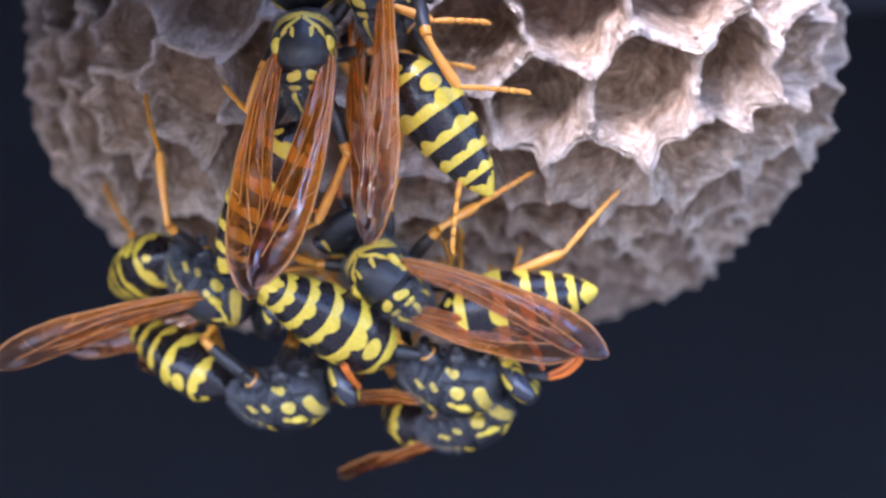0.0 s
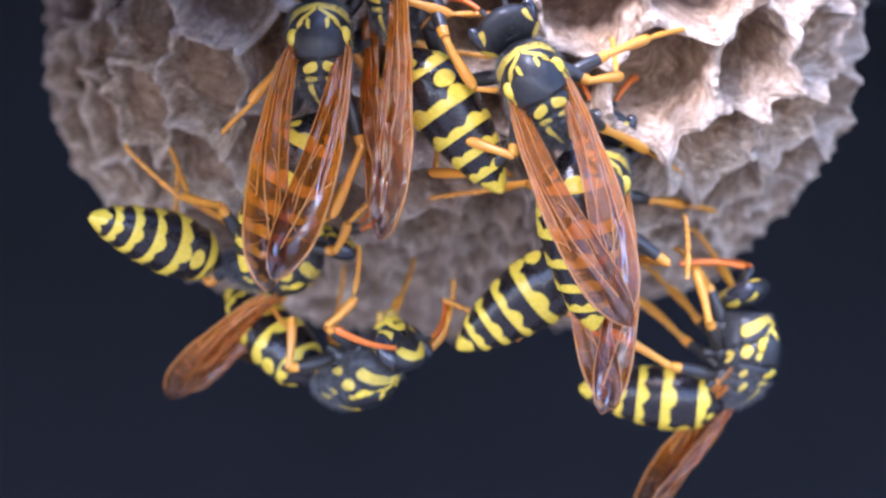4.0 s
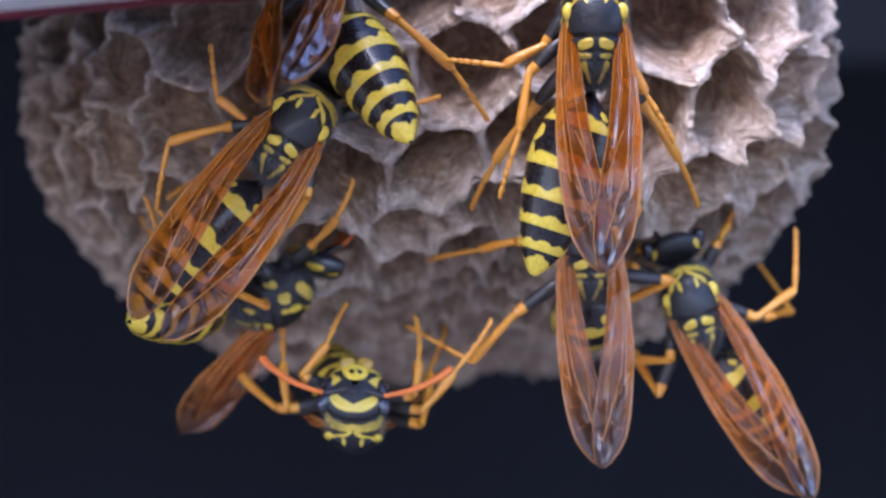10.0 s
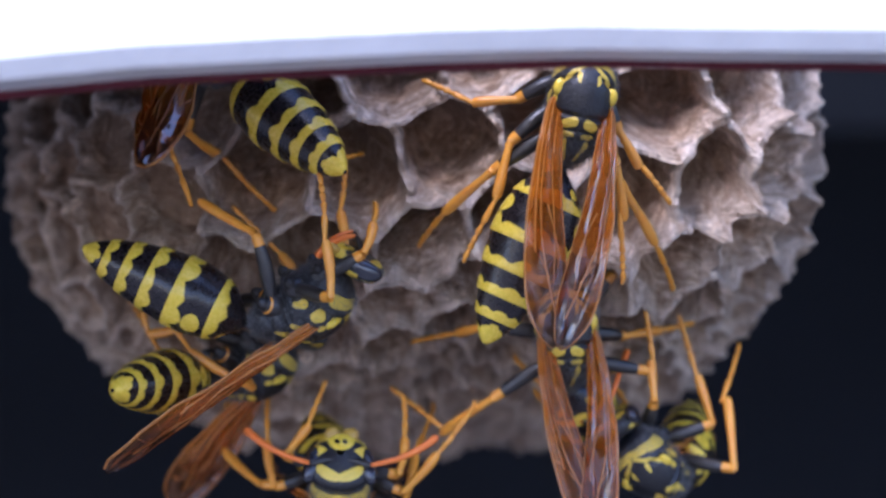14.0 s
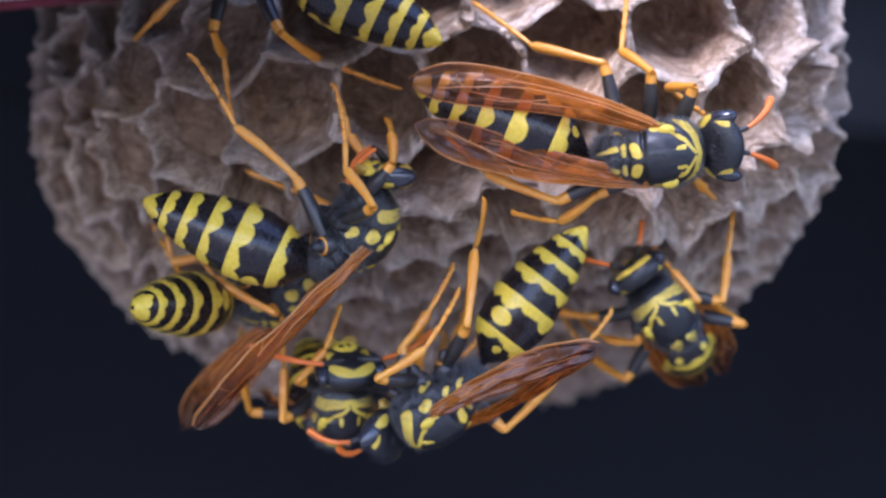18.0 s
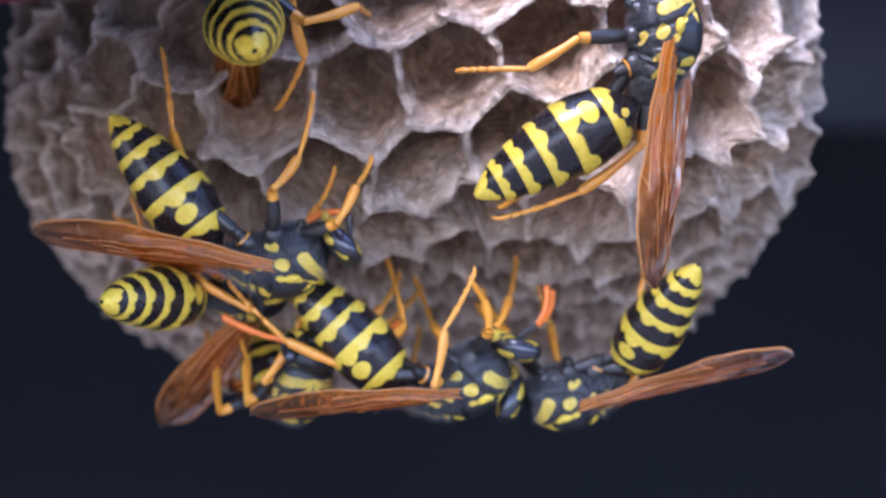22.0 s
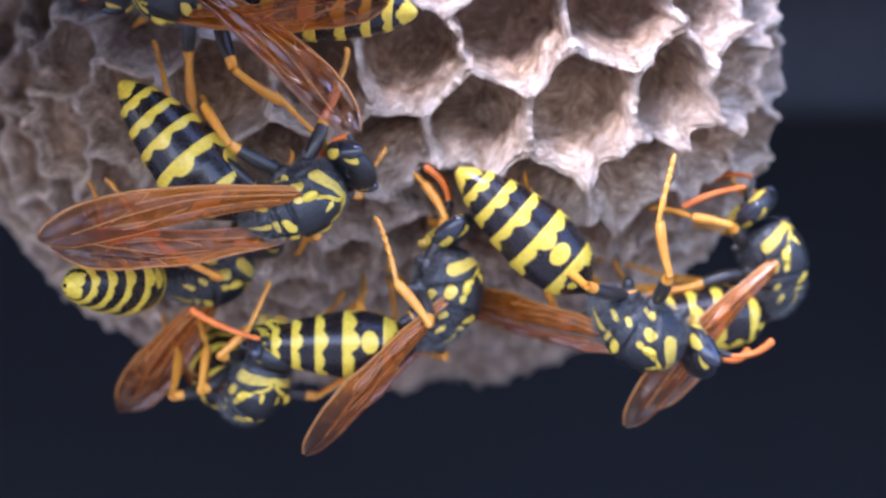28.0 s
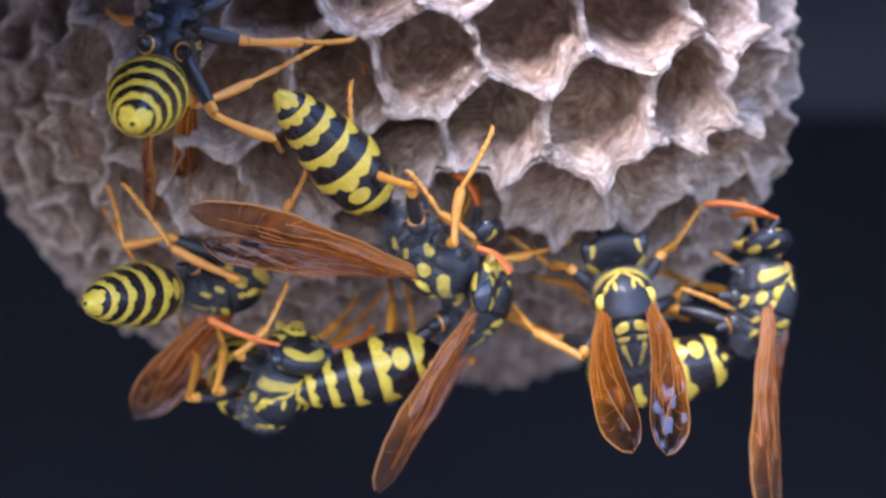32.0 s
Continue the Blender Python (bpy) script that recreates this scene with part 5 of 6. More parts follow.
for t0, t1, dx, dy in ((7, 13.5, 0, 0), (15.5, 20, -12, -5)):
    leg("face", 0, 1, *held(t0, t1, 540 + dx, 685 + dy, 565 + dx, 625 + dy, 588 + dx, 560 + dy))
    leg("face", 1, 1, *held(t0, t1, 512 + dx, 735 + dy, 487 + dx, 665 + dy, 478 + dx, 575 + dy))
    leg("face", 2, 1, *held(t0, t1, 436 + dx, 742 + dy, 412 + dx, 690 + dy, 405 + dx, 640 + dy))
    leg("face", 0, -1, *held(t0, t1, 705 + dx, 712 + dy, 728 + dx, 660 + dy, 735 + dx, 600 + dy))
    leg("face", 1, -1, *held(t0, t1, 716 + dx, 738 + dy, 820 + dx, 642 + dy, 866 + dx, 592 + dy))
leg("face", 0, 1, *held(21, 32, 505, 670, 550, 600, 570, 540))
leg("face", 1, 1, *held(21, 32, 470, 715, 450, 660, 432, 606))
leg("face", 2, 1, *held(21, 32, 425, 735, 395, 690, 380, 640))
leg("face", 0, 1, (1, 600, 560, 590, 500, 600, 440), (2, 590, 595, 640, 550, 690, 510), (3, 570, 590, 605, 530, 625, 450), (6, 590, 580, 610, 530, 635, 480))
leg("face", 1, 1, (1, 470, 615, 490, 560, 495, 530), (2, 480, 610, 490, 570, 500, 530), (3, 505, 640, 490, 580, 480, 540), (6, 480, 665, 460, 600, 440, 570))
leg("face", 0, -1, (2, 705, 650, 698, 590, 700, 540), (3, 740, 635, 765, 570, 780, 510), (6, 765, 640, 770, 580, 780, 530))

leg("middle", 2, -1, (0, 1010, 490, 1065, 420, 1115, 310), (1, 965, 385, 1025, 335, 1085, 205), (1.5, 960, 300, 975, 200, 980, 100))
leg("middle", 1, 1, (0, 700, 590, 745, 640, 790, 680), (1, 770, 610, 800, 640, 830, 660))
leg("middle", 0, 1, (1.5, 740, 480, 745, 400, 750, 300), (2, 800, 500, 757, 440, 750, 260))
leg("middle", 0, -1, (1.5, 900, 340, 880, 280, 870, 220), (2, 950, 375, 900, 290, 880, 210))
leg("middle", 2, 1, (2.5, 940, 640, 890, 570, 740, 510), (3, 958, 632, 905, 568, 738, 505), (3.5, 955, 630, 905, 568, 740, 510))
leg("right", 1, 1, (2.5, 1190, 560, 1190, 450, 1240, 330), (3, 1205, 560, 1207, 435, 1265, 308), (3.5, 1210, 560, 1215, 440, 1270, 310))
leg("middle", 2, 1, *held(5.5, 13.5, 859, 599, 829, 654, 719, 599))
leg("middle", 2, -1, *held(5.5, 13.5, 1184, 514, 1104, 549, 1090, 600))
leg("middle", 0, -1, (15.5, 880, 560, 880, 500, 870, 430), (16, 768, 570, 765, 510, 762, 430))
leg("middle", 1, -1, (15.5, 1000, 640, 1010, 560, 1020, 480), (16, 930, 650, 950, 580, 975, 490))
leg("middle", 1, -1, (17, 765, 575, 845, 510, 862, 390), (17.5, 740, 560, 800, 500, 860, 390), (18, 705, 670, 795, 590, 890, 420))
leg("middle", 2, -1, (17, 785, 590, 905, 572, 975, 460), (17.5, 850, 600, 900, 560, 970, 450))
leg("middle", 2, 1, (18, 910, 780, 1000, 650, 1120, 535), (18.5, 960, 780, 1010, 650, 1080, 540))
leg("middle", 0, -1, (18, 715, 560, 790, 510, 865, 390), (18.5, 760, 600, 820, 540, 870, 400))
leg("middle", 2, 1, (19, 735, 700, 790, 620, 870, 440), (20, 985, 790, 920, 690, 900, 490))
leg("middle", 0, 1, (19, 1065, 720, 1000, 610, 950, 450), (20, 1035, 690, 1000, 610, 970, 530))
leg("middle", 1, 1, (19, 980, 650, 975, 580, 960, 460), (20, 1040, 700, 950, 700, 930, 640))
leg("middle", 1, -1, (19, 740, 700, 790, 630, 860, 520), (20, 705, 640, 780, 590, 890, 430))
leg("middle", 2, 1, (21, 715, 710, 615, 600, 540, 470), (22, 615, 655, 500, 600, 345, 460), (23, 780, 670, 710, 575, 660, 430), (24, 800, 755, 745, 650, 715, 540), (24.5, 820, 825, 750, 720, 720, 610),
    (25, 805, 735, 740, 640, 710, 510), (26, 765, 700, 705, 600, 665, 460), (26.5, 720, 690, 660, 590, 620, 450))
leg("middle", 1, 1, (21, 835, 665, 835, 575, 890, 430), (22, 785, 655, 790, 560, 885, 440), (23, 860, 635, 845, 545, 895, 405), (24, 885, 715, 880, 620, 920, 490), (24.5, 900, 785, 890, 690, 940, 560),
    (25, 890, 700, 880, 600, 905, 490), (26, 848, 655, 840, 545, 900, 420), (26.5, 805, 645, 795, 535, 850, 410))
leg("middle", 0, 1, (21, 885, 640, 865, 590, 885, 490), (22, 850, 605, 860, 545, 850, 520), (23, 940, 630, 945, 560, 945, 470), (24, 975, 655, 1005, 610, 970, 560), (25, 935, 640, 925, 590, 920, 560),
    (26, 930, 580, 950, 550, 925, 490))
leg("middle", 2, -1, (21, 700, 650, 712, 590, 705, 460), (22, 700, 640, 700, 590, 700, 500), (23, 770, 590, 735, 510, 700, 450), (24, 800, 660, 770, 590, 740, 520), (25, 795, 640, 770, 570, 745, 510),
    (26, 755, 590, 735, 530, 710, 460))
leg("middle", 1, 1, (28.5, 750, 530, 680, 480, 650, 340), (29, 750, 540, 670, 480, 655, 340), (30, 760, 560, 705, 510, 720, 400), (31, 770, 570, 720, 500, 730, 400))
leg("middle", 0, 1, (29, 670, 535, 560, 530, 530, 520), (31, 700, 560, 620, 570, 600, 560))

leg("rover", 0, 1, (1.5, 1110, 560, 1080, 480, 1070, 360), (2, 1105, 412, 1075, 340, 1065, 210))
leg("rover", 1, 1, (2.5, 900, 300, 800, 260, 720, 200), (3, 930, 290, 820, 288, 720, 225), (3.5, 920, 280, 820, 280, 730, 210))
leg("rover", 2, 1, (2.5, 850, 400, 800, 330, 790, 300), (3, 790, 378, 778, 325, 800, 305), (3.5, 800, 380, 790, 320, 810, 300))
leg("rover", 0, -1, (2.5, 1100, 280, 1080, 200, 1070, 110), (3, 1112, 250, 1092, 190, 1085, 130), (3.5, 1115, 250, 1095, 190, 1090, 130))
leg("rover", 0, 1, (5.5, 880, 100, 860, 40, 855, -20), (6, 975, 100, 960, 40, 955, -10), (6.5, 960, 60, 880, 90, 760, 80), (7, 1005, 50, 910, 82, 740, 62), (8, 975, 65, 885, 102, 700, 92), *held(9, 13.5, 949, 104, 864, 144, 719, 114))
leg("rover", 1, 1, (5.5, 880, 200, 850, 130, 830, 80), (6, 935, 230, 885, 120, 850, 80), (7, 950, 148, 915, 270, 830, 360), (8, 905, 155, 912, 250, 935, 280), *held(9, 13.5, 884, 189, 904, 294, 862, 394))
leg("rover", 0, -1, (7, 1150, 125, 1190, 205, 1250, 190), (8, 1140, 120, 1185, 210, 1200, 215), *held(9, 13.5, 1104, 154, 1174, 259, 1190, 270))
leg("rover", 1, -1, (6, 1180, 370, 1165, 420, 1190, 370), (7, 1182, 255, 1165, 360, 1155, 450), (8, 1180, 265, 1160, 380, 1145, 455), *held(9, 13.5, 1159, 309, 1134, 424, 1129, 494))
leg("rover", 1, 1, (15.5, 900, 60, 830, 130, 700, 120), (16, 880, 60, 800, 127, 668, 105))
leg("rover", 2, -1, (15.5, 1080, 240, 1100, 310, 1150, 340), (16, 1055, 220, 1075, 290, 1142, 322))
leg("rover", 2, 1, (17, 1072, 122, 940, 90, 850, 0), (18, 1068, 105, 950, 75, 850, 0))
leg("rover", 1, 1, (17, 1150, 198, 1122, 110, 1115, 0), (18, 1150, 150, 1115, 90, 1115, 0))
leg("rover", 2, -1, (17, 835, 290, 770, 225, 690, 205), (18, 932, 385, 865, 305, 800, 250))
leg("rover", 1, -1, (17, 1010, 388, 925, 405, 850, 375), (18, 1010, 370, 1000, 385, 930, 385))
leg("rover", 0, 1, (17, 1190, 240, 1170, 190, 1130, 180), (18, 1215, 182, 1200, 150, 1270, 215))
leg("rover", 2, -1, (19, 990, 378, 975, 180, 840, 0), (19.5, 1000, 420, 960, 260, 830, 100), (20, 965, 490, 910, 340, 745, 185), (20.5, 1020, 400, 960, 280, 850, 150))
leg("rover", 1, -1, (19, 960, 345, 935, 285, 860, 290), (20, 980, 560, 975, 520, 960, 540))
leg("rover", 0, -1, (19, 940, 410, 890, 410, 855, 375), (20, 1000, 640, 980, 580, 970, 540))
leg("rover", 2, 1, (19, 1225, 322, 1190, 225, 1215, 180), (20, 1222, 350, 1160, 230, 1130, 20), (20.5, 1260, 250, 1200, 140, 1150, 0))
leg("rover", 1, 1, (19, 1190, 370, 1180, 320, 1200, 250), (20, 1205, 432, 1190, 370, 1170, 380))
leg("rover", 2, 1, (21, 1075, 130, 950, 70, 890, 0), (21.5, 1080, 60, 960, 90, 850, 60))
leg("rover", 1, 1, (21, 1148, 95, 1090, 70, 1080, 0), (21.5, 1080, 20, 980, 80, 760, 110), (22, 1045, 70, 920, 130, 715, 120))
leg("rover", 2, -1, (21, 1035, 395, 920, 365, 880, 340), (22, 1140, 325, 1000, 360, 850, 415))
leg("rover", 2, -1, (23, 1130, 100, 1170, 95, 1222, 40), (23.5, 1150, 140, 1200, 110, 1260, 60), (24, 1150, 190, 1200, 145, 1258, 125))
leg("rover", 1, -1, (23, 1020, 108, 1060, 20, 1080, -20), (23.5, 1040, 130, 1060, 50, 1070, 0), (24, 1035, 172, 1045, 90, 1035, 0))
leg("rover", 1, 1, (23, 925, 300, 910, 345, 850, 347), (24, 945, 378, 930, 405, 880, 415))
leg("rover", 2, 1, (23, 985, 350, 1050, 330, 1080, 320), (24, 1003, 418, 1080, 400, 1120, 380))
leg("rover", 0, -1, (23, 900, 85, 850, 60, 800, 20), (24, 935, 212, 860, 130, 830, 110))
leg("rover", 2, -1, (24.5, 1040, 260, 1085, 170, 1080, 80), (25, 990, 165, 1040, 80, 1062, 10))
leg("rover", 1, -1, (24.5, 990, 380, 965, 290, 940, 200), (25, 920, 290, 945, 200, 930, 110))
leg("rover", 2, 1, (24.5, 1240, 410, 1250, 310, 1240, 250), (25, 1208, 328, 1195, 240, 1190, 200))
leg("rover", 0, -1, (24.5, 940, 480, 900, 420, 880, 420), (25, 935, 430, 910, 390, 880, 390))
leg("rover", 2, -1, (25.5, 1060, 400, 960, 280, 750, 180), (26, 1032, 405, 930, 280, 715, 180), (26.5, 985, 395, 885, 270, 670, 170))
leg("rover", 1, -1, (25.5, 1030, 400, 960, 320, 850, 330), (26, 1010, 385, 930, 310, 815, 325), (26.5, 965, 375, 885, 300, 770, 315))
leg("rover", 2, 1, (25.5, 1270, 240, 1220, 170, 1130, 20), (26, 1242, 232, 1205, 170, 1110, 10), (26.5, 1195, 225, 1160, 160, 1060, 0))
leg("rover", 2, 1, (28.5, 1060, 560, 1000, 480, 980, 420), (29, 1148, 632, 1035, 582, 1030, 450), (30, 1155, 637, 1055, 592, 995, 490), (31, 1110, 667, 1020, 627, 1010, 515))
leg("rover", 1, 1, (28.5, 1190, 560, 1180, 440, 1200, 300), (29, 1195, 527, 1200, 430, 1237, 292), (30, 1190, 535, 1200, 430, 1252, 308), (31, 1135, 612, 1095, 530, 1122, 420))
leg("rover", 0, 1, (29, 1230, 505, 1270, 460, 1285, 400), (30, 1240, 490, 1275, 440, 1320, 410), (31, 1165, 512, 1155, 440, 1140, 385))
leg("rover", 0, -1, (31, 1270, 655, 1350, 620, 1395, 605), (31.5, 1270, 640, 1340, 600, 1380, 590))
leg("rover", 1, 1, (31.5, 1080, 600, 1000, 590, 960, 500), (32, 1045, 607, 950, 590, 900, 530))

leg("right", 1, 1, (6, 1368, 582, 1262, 602, 1180, 510), (7, 1368, 582, 1270, 602, 1165, 530), (8, 1292, 702, 1215, 650, 1150, 545))
leg("right", 2, 1, (6, 1342, 637, 1225, 627, 1130, 530), (7, 1347, 638, 1230, 627, 1120, 545), (8, 1262, 762, 1180, 690, 1120, 600))
leg("right", 0, 1, (6, 1400, 490, 1385, 455, 1350, 450), (7, 1412, 492, 1380, 470, 1350, 465), (8, 1355, 572, 1335, 530, 1328, 490))
leg("right", 2, 1, (9, 1215, 692, 1188, 695, 1110, 600), (9.5, 1190, 690, 1150, 660, 1110, 610), (10, 1165, 698, 1135, 640, 1120, 630))
leg("right", 1, 1, (9, 1300, 602, 1230, 640, 1148, 570), (9.5, 1230, 620, 1180, 600, 1140, 570), (10, 1185, 622, 1140, 640, 1120, 640))
leg("right", 0, -1, (9, 1440, 560, 1440, 480, 1420, 400))
leg("right", 1, -1, (9.5, 1370, 560, 1410, 510, 1415, 400), (10, 1330, 560, 1408, 515, 1415, 368), (11, 1370, 617, 1410, 545, 1432, 390))
leg("right", 2, -1, (9.5, 1440, 560, 1420, 520, 1400, 500), (10, 1445, 545, 1400, 555, 1370, 490), (11, 1480, 602, 1430, 560, 1385, 500))
leg("right", 1, -1, (12, 1290, 622, 1275, 530, 1245, 400), (13, 1270, 622, 1245, 520, 1220, 410), (13.5, 1260, 700, 1235, 600, 1205, 490))
leg("right", 2, -1, (12, 1325, 687, 1325, 580, 1350, 505), (13, 1280, 692, 1290, 590, 1325, 513), (13.5, 1265, 775, 1280, 660, 1315, 580))
leg("right", 1, -1, (16, 1238, 572, 1225, 510, 1210, 400), (17, 1245, 517, 1265, 460, 1305, 333), (18, 1265, 532, 1290, 450, 1310, 320), (19, 1275, 552, 1290, 470, 1302, 338), (20, 1300, 582, 1300, 500, 1312, 328),
    (21, 1275, 542, 1265, 440, 1262, 308))
leg("right", 2, -1, (16, 1265, 602, 1275, 560, 1310, 508), (17, 1280, 577, 1250, 520, 1210, 510), (18, 1305, 572, 1250, 530, 1240, 520), (19, 1305, 580, 1260, 545, 1250, 520), (20, 1310, 635, 1300, 560, 1280, 530),
    (21, 1345, 592, 1355, 500, 1392, 388))
leg("right", 0, -1, (16, 1157, 542, 1110, 490, 1045, 430), (17, 1200, 480, 1180, 460, 1190, 450), (18, 1222, 527, 1180, 470, 1140, 410), (19, 1225, 520, 1190, 470, 1160, 440), (21, 1197, 557, 1160, 500, 1135, 425))
leg("right", 0, 1, (16, 1060, 692, 1010, 640, 1000, 612), (17, 1077, 567, 1030, 510, 970, 440), (18, 1130, 622, 1080, 600, 1045, 585), (21, 1060, 640, 1030, 580, 1015, 490))
leg("right", 1, -1, (22, 1105, 622, 1135, 520, 1162, 408), (23, 1105, 682, 1130, 560, 1150, 445))
leg("right", 2, -1, (22, 1167, 642, 1170, 560, 1165, 430), (23, 1115, 670, 1140, 560, 1155, 450))
leg("right", 1, 1, (24, 1258, 712, 1140, 680, 1050, 540), (25, 1248, 742, 1130, 682, 1075, 560), (26, 1242, 652, 1120, 632, 1000, 490), (26.5, 1260, 560, 1140, 560, 1020, 440))
leg("right", 0, 1, (24, 1277, 652, 1240, 580, 1215, 480), (25, 1252, 657, 1215, 570, 1210, 460), (26, 1262, 587, 1205, 510, 1190, 470))
leg("right", 1, 1, (31.5, 1420, 500, 1320, 540, 1220, 480), (32, 1427, 517, 1300, 557, 1180, 490))
leg("right", 0, 1, (31, 1385, 470, 1330, 420, 1310, 390), (32, 1400, 470, 1350, 492, 1270, 440))

leg("tail", 2, -1, *held(6, 32, 350, 560, 290, 510, 255, 440))
for t0, t1, dx, dy in ((7, 13.5, 0, 0), (15.5, 32, -15, -5)):
    leg("face", 2, -1, *held(t0, t1, 700 + dx, 755 + dy, 745 + dx, 690 + dy, 770 + dx, 640 + dy))


# ---- moves ----
VIEWER = Vector((0, -1, 0))


def spot_at(px, py, t, y):
    """Place in mm at depth y on the line of sight of (px, py) at t."""
    dx, dy = sway(t)
    k = (y + DIST) / FOCAL
    return Vector(((px - dx - 784) * k, y, -(py - dy - 441) * k - lift_at(t) * y / DIST))


def body_at(row):
    t, tx, ty, hx, hy, pitch, roll, ax, ay, lean, lx, ly, rx, ry, off = row
    dx, dy = sway(t)
    y = nest_y(tx - dx, ty - dy) - off
    here = spot_at(tx, ty, t, y)
    flat = Vector((hx - tx, 0, -(hy - ty))).normalized()
    p, r = radians(pitch), radians(roll)
    fwd = flat * math.cos(p) + VIEWER * math.sin(p)
    d0 = VIEWER * math.cos(p) - flat * math.sin(p)
    left = d0.cross(fwd)
    back = d0 * math.cos(r) + left * math.sin(r)
    return here, frame_of(fwd, back)


def towards(start, px, py, t, length, lean, up=0.0):
    """Way from start to the seen end of something that long; what is missing in length leans to the viewer (lean > 0) or away."""
    d = spot_at(px, py, t, start.y) - start
    far = d.length
    if lean is None:
        lean = (0.45 if far > 0.86 * length else 0.95) if up > 0.5 else (-1.0 if far < 0.78 * length else 0.0)
    if far < 1e-3:
        return VIEWER * (1.0 if lean > 0 else -1.0)
    turn = math.acos(min(1.0, far / length)) * lean
    return d / far * math.cos(turn) + VIEWER * math.sin(turn)


def blend(rows, t):
    if not rows or t < rows[0][0] - 0.01 or t > rows[-1][0] + 0.01:
        return None
    for a, b in zip(rows, rows[1:]):
        if t <= b[0] + 1e-6:
            k = (t - a[0]) / (b[0] - a[0])
            s0, s1, s = sway(a[0]), sway(b[0]), sway(t)
            out = []
            for q in range(1, 7):
                i = (q - 1) % 2
                out.append((a[q] - s0[i]) * (1 - k) + (b[q] - s1[i]) * k + s[i])
            return out
    a = rows[-1]
    return list(a[1:7])


def foothold(place):
    """The comb's surface behind a place in mm, moved inwards if that lies past the comb's outline."""
    for n in range(7):
        k = FOCAL / (place.y + DIST)
        u, v = 784 + place.x * k, 441 - place.z * k
        i, j = int((u + 400) // 20), int((v + 600) // 20)
        y = float(DEPTH[j, i]) if 0 <= i < 120 and 0 <= j < 90 else 99.0
        if y < 14:
            return Vector((place.x, max(y, place.y - 2), place.z))
        place = place + (Vector((1.0, place.y, 5.0)) - place) * 0.16
    return place


def stand(hip, k, s, here, turn, inv, big):
    """Joints of a leg that stands on the comb, in the wasp's space."""
    joints = [hip]
    for q in range(3):
        g = REST[k][q]
        v = (Vector((g.x, s * g.y, g.z)) - joints[-1]).normalized()
        joints.append(joints[-1] + v * LEGLEN[k][q])
    goal = inv @ (foothold(here + turn @ joints[-1] * big) - here) / big
    for n in range(6):
        joints[3] = goal.copy()
        for q in (2, 1, 0):
            joints[q] = joints[q + 1] + (joints[q] - joints[q + 1]).normalized() * LEGLEN[k][q]
        joints[0] = hip
        for q in range(3):
            joints[q + 1] = joints[q] + (joints[q + 1] - joints[q]).normalized() * LEGLEN[k][q]
    return joints


def gentle(rows):
    """Adds rows between two that are turned far against each other."""
    out = [rows[0]]
    for t1, m1 in rows[1:]:
        t0, m0 = out[-1]
        q0, q1 = m0.to_quaternion(), m1.to_quaternion()
        far = math.degrees(q0.rotation_difference(q1).angle)
        far = min(far, 360 - far)
        n = int(far // 70) + 1
        for k in range(1, n):
            f = k / n
            out.append((t0 + (t1 - t0) * f, Matrix.LocRotScale(m0.translation.lerp(m1.translation, f), q0.slerp(q1, f), None)))
        out.append((t1, m1))
    return out


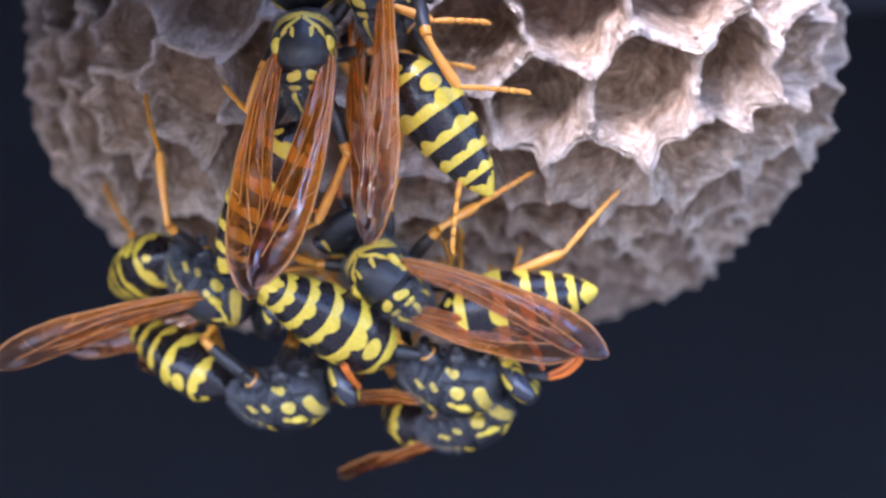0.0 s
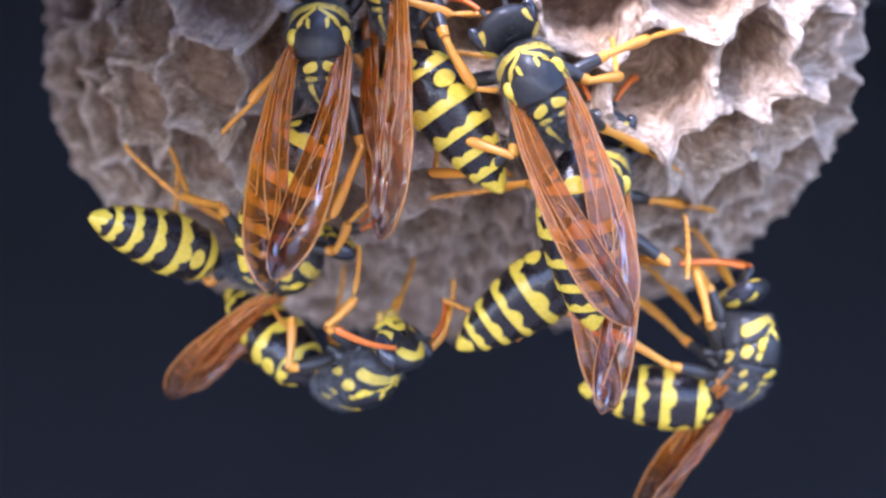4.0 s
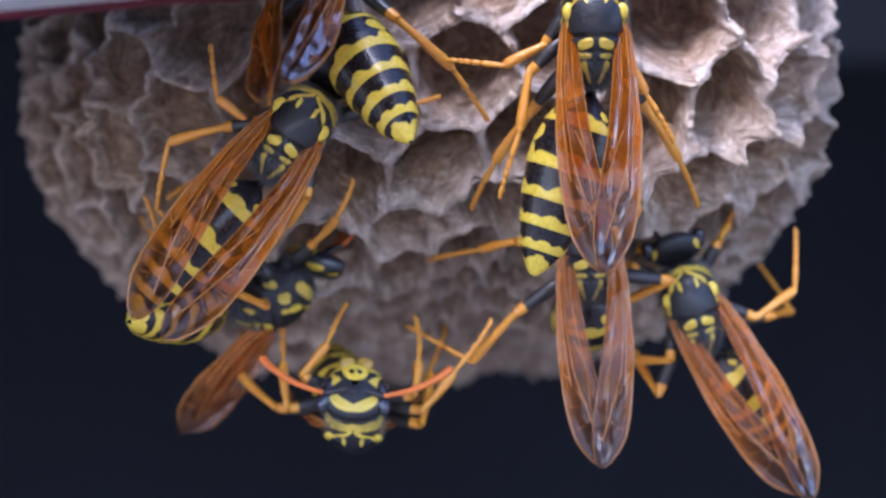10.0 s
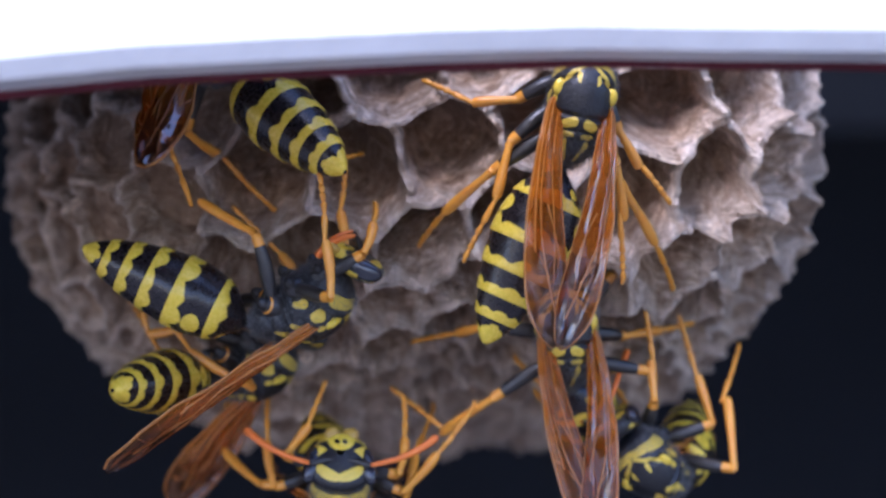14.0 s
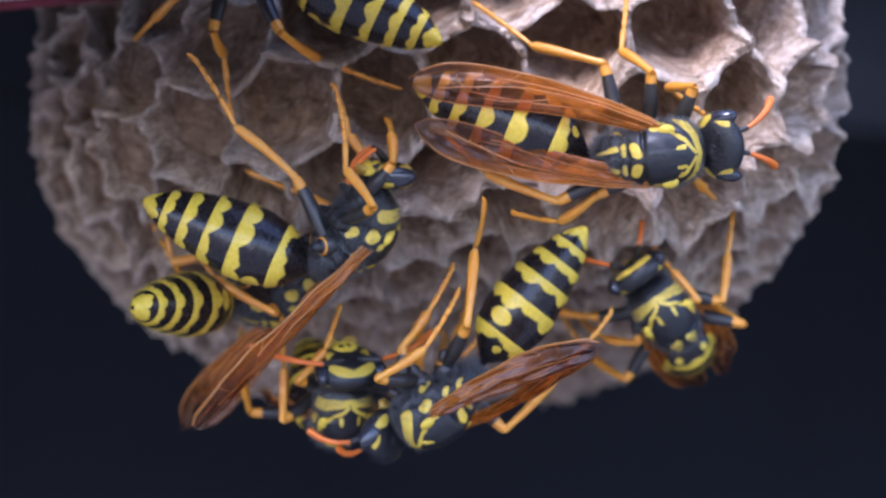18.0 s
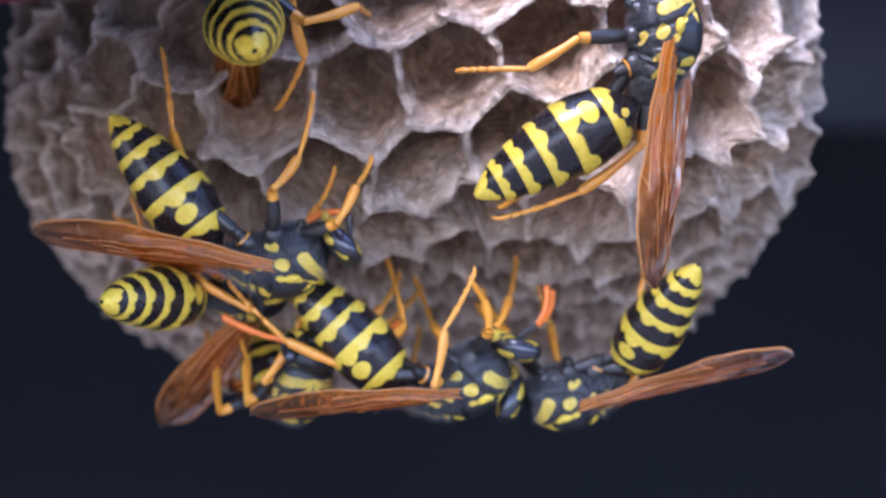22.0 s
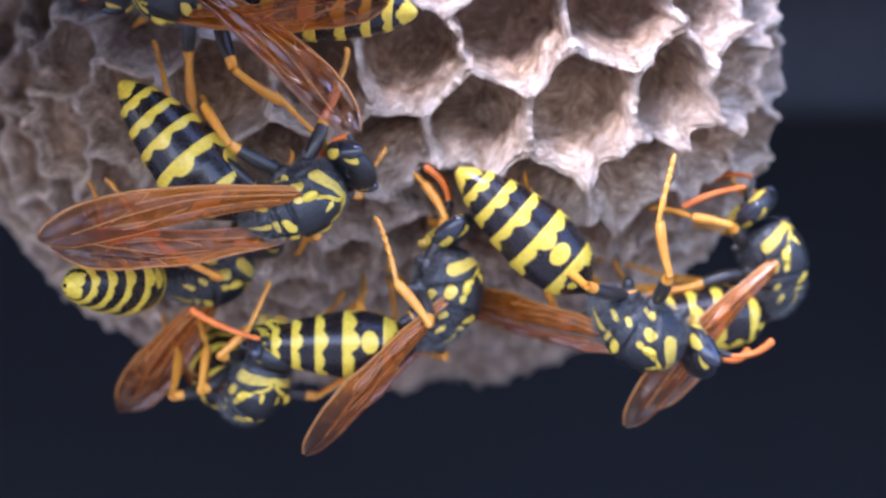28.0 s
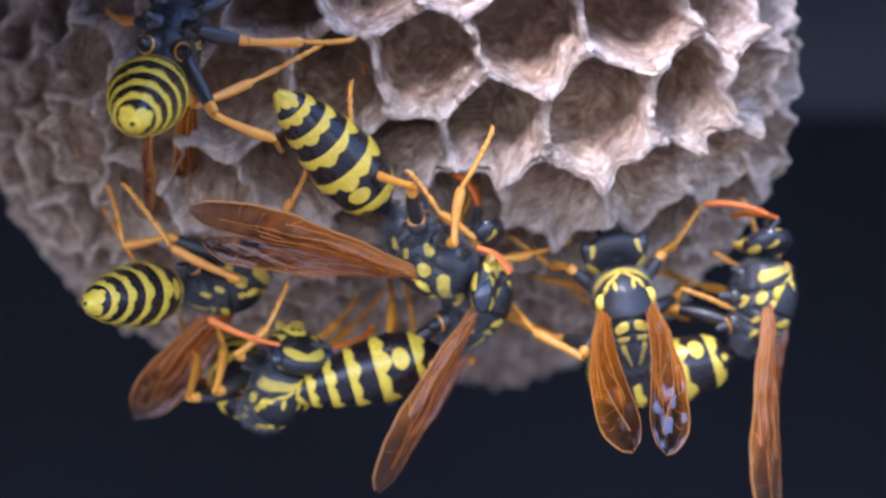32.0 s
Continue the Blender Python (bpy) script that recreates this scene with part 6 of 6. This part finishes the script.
def key_wasp(key, w, parts):
    rows = WASPS[key][1]
    big = SIZE.get(key, 1.0)
    w.scale = (big, big, big)
    slim = SLIM.get(key, 0.87)
    parts["abdomen"].scale = (slim, slim, slim)
    plume = WING_SIZE.get(key, 1.0)
    for s in (1, -1):
        parts["wing", s].scale = (plume, plume, plume)
    keyed = {}
    for row in rows:
        t = row[0]
        here, turn = body_at(row)
        inv = turn.transposed()
        keyed.setdefault(w, []).append((t, placed(here, turn)))
        ax, ay, lean, lx, ly, rx, ry = row[7:14]
        if math.hypot(lx - rx, ly - ry) < 62:              # the tips of a folded pair lie together
            mx, my = (lx + rx) / 2, (ly + ry) / 2
            lx, ly, rx, ry = mx + (lx - mx) * 0.35, my + (ly - my) * 0.35, mx + (rx - mx) * 0.35, my + (ry - my) * 0.35
        v = inv @ towards(here + turn @ WAIST * big, ax, ay, t, 9.45 * slim * big, lean)
        keyed.setdefault(parts["abdomen"], []).append((t, placed(WAIST, frame_of(-v, Vector((0, 0, 1))))))
        for s, px, py in ((1, lx, ly), (-1, rx, ry)):
            root = Vector((ROOT.x, s * ROOT.y, ROOT.z))
            start = here + turn @ root * big
            facing = (turn @ Vector((0, 0, 1))).dot(VIEWER)
            lean = None
            if key == "rover":
                lean = 0.97 if t > 31.9 else 0.9 if 15.4 < t < 17.5 else 0.4 if 22.2 < t < 24.2 else None
            elif key == "left" and (t > 27 or 8.6 < t < 9.4):
                lean = 0.85 if t > 27 else -0.5
            elif key == "tail" and t > 1.5:
                lean = -0.75
            elif key == "middle" and 17.8 < t < 18.2:
                lean = 0.8
            elif key == "upper" and 8.6 < t < 9.4:
                lean = 0.75
            v = towards(start, px, py, t, WINGLEN * big * plume, lean, 0.0 if key in ("right", "face", "tail") else facing)
            if key == "left" and (t < 6.2 or 9.4 < t < 10.8):      # tips raised from the comb
                flat = (v - VIEWER * v.dot(VIEWER)).normalized()
                v = flat * math.cos(radians(25)) + VIEWER * math.sin(radians(25))
            show = 0.5                                             # how far the wing's face turns to the viewer
            if key == "tail" and t > 1.5:
                show = 2.4
            elif (key == "upper" and (7.2 < t < 9.2 or 11.3 < t < 27)) or (key == "left" and t > 27):
                show = 1.6
            elif key == "rover" and 15.4 < t < 17.5:
                show = 2.0
            elif key == "left" and (t < 6.2 or 9.4 < t < 10.8):
                show = 3.0
            keyed.setdefault(parts["wing", s], []).append((t, placed(root, frame_of(inv @ v, Vector((0.1, s * 0.45, 1)) + inv @ VIEWER * show))))
            for k in range(3):
                hip = Vector((HIP[k].x, s * HIP[k].y, HIP[k].z))
                seen = None
                for lk, part_rows in LEGS.get((key, k, s), {}).items():
                    seen = seen or blend(part_rows, t)
                if seen:
                    joints = [hip]
                    at = here + turn @ hip * big
                    for q in range(3):
                        L = LEGLEN[k][q] * big
                        d = spot_at(seen[2 * q], seen[2 * q + 1], t, at.y) - at
                        short = min(math.sqrt(max(L * L - d.length_squared, 0)), 0.75 * L)
                        v = (d + VIEWER * short * (0.5, -0.8, -0.6)[q]).normalized()
                        at = at + v * L
                        joints.append(inv @ (at - here) / big)
                else:
                    joints = stand(hip, k, s, here, turn, inv, big)
                hint = Vector((0.2, s * 0.3, 1))
                frames = [placed(joints[q], frame_of(joints[q + 1] - joints[q], hint)) for q in range(3)]
                leg_part, shin, foot = parts["leg", k, s]
                keyed.setdefault(leg_part, []).append((t, frames[0]))
                back = frames[0].inverted()
                keyed.setdefault(shin, []).append((t, back @ frames[1]))
                keyed.setdefault(foot, []).append((t, back @ frames[2]))
    for ob, rs in keyed.items():
        walk(ob, gentle(rs))


SIZE = {"rover": 1.05, "upper": 1.05, "middle": 1.04, "left": 1.03}
WING_SIZE = {"rover": 0.98, "middle": 0.93, "left": 1.05, "upper": 1.02}
SLIM = {"rover": 0.97, "tail": 0.89, "left": 0.96, "upper": 0.90, "middle": 0.91}
STANCE = {"left": (35, (-70, 135), 10), "face": (15, (-5, 22), 82), "right": (30, (15, 45), 40)}
TEAM = {key: build_wasp(label, *STANCE.get(key, (50, (20, -15), 20))) for key, (label, rows) in WASPS.items()}


def motions():
    for key, (w, parts) in TEAM.items():
        key_wasp(key, w, parts)


motions()
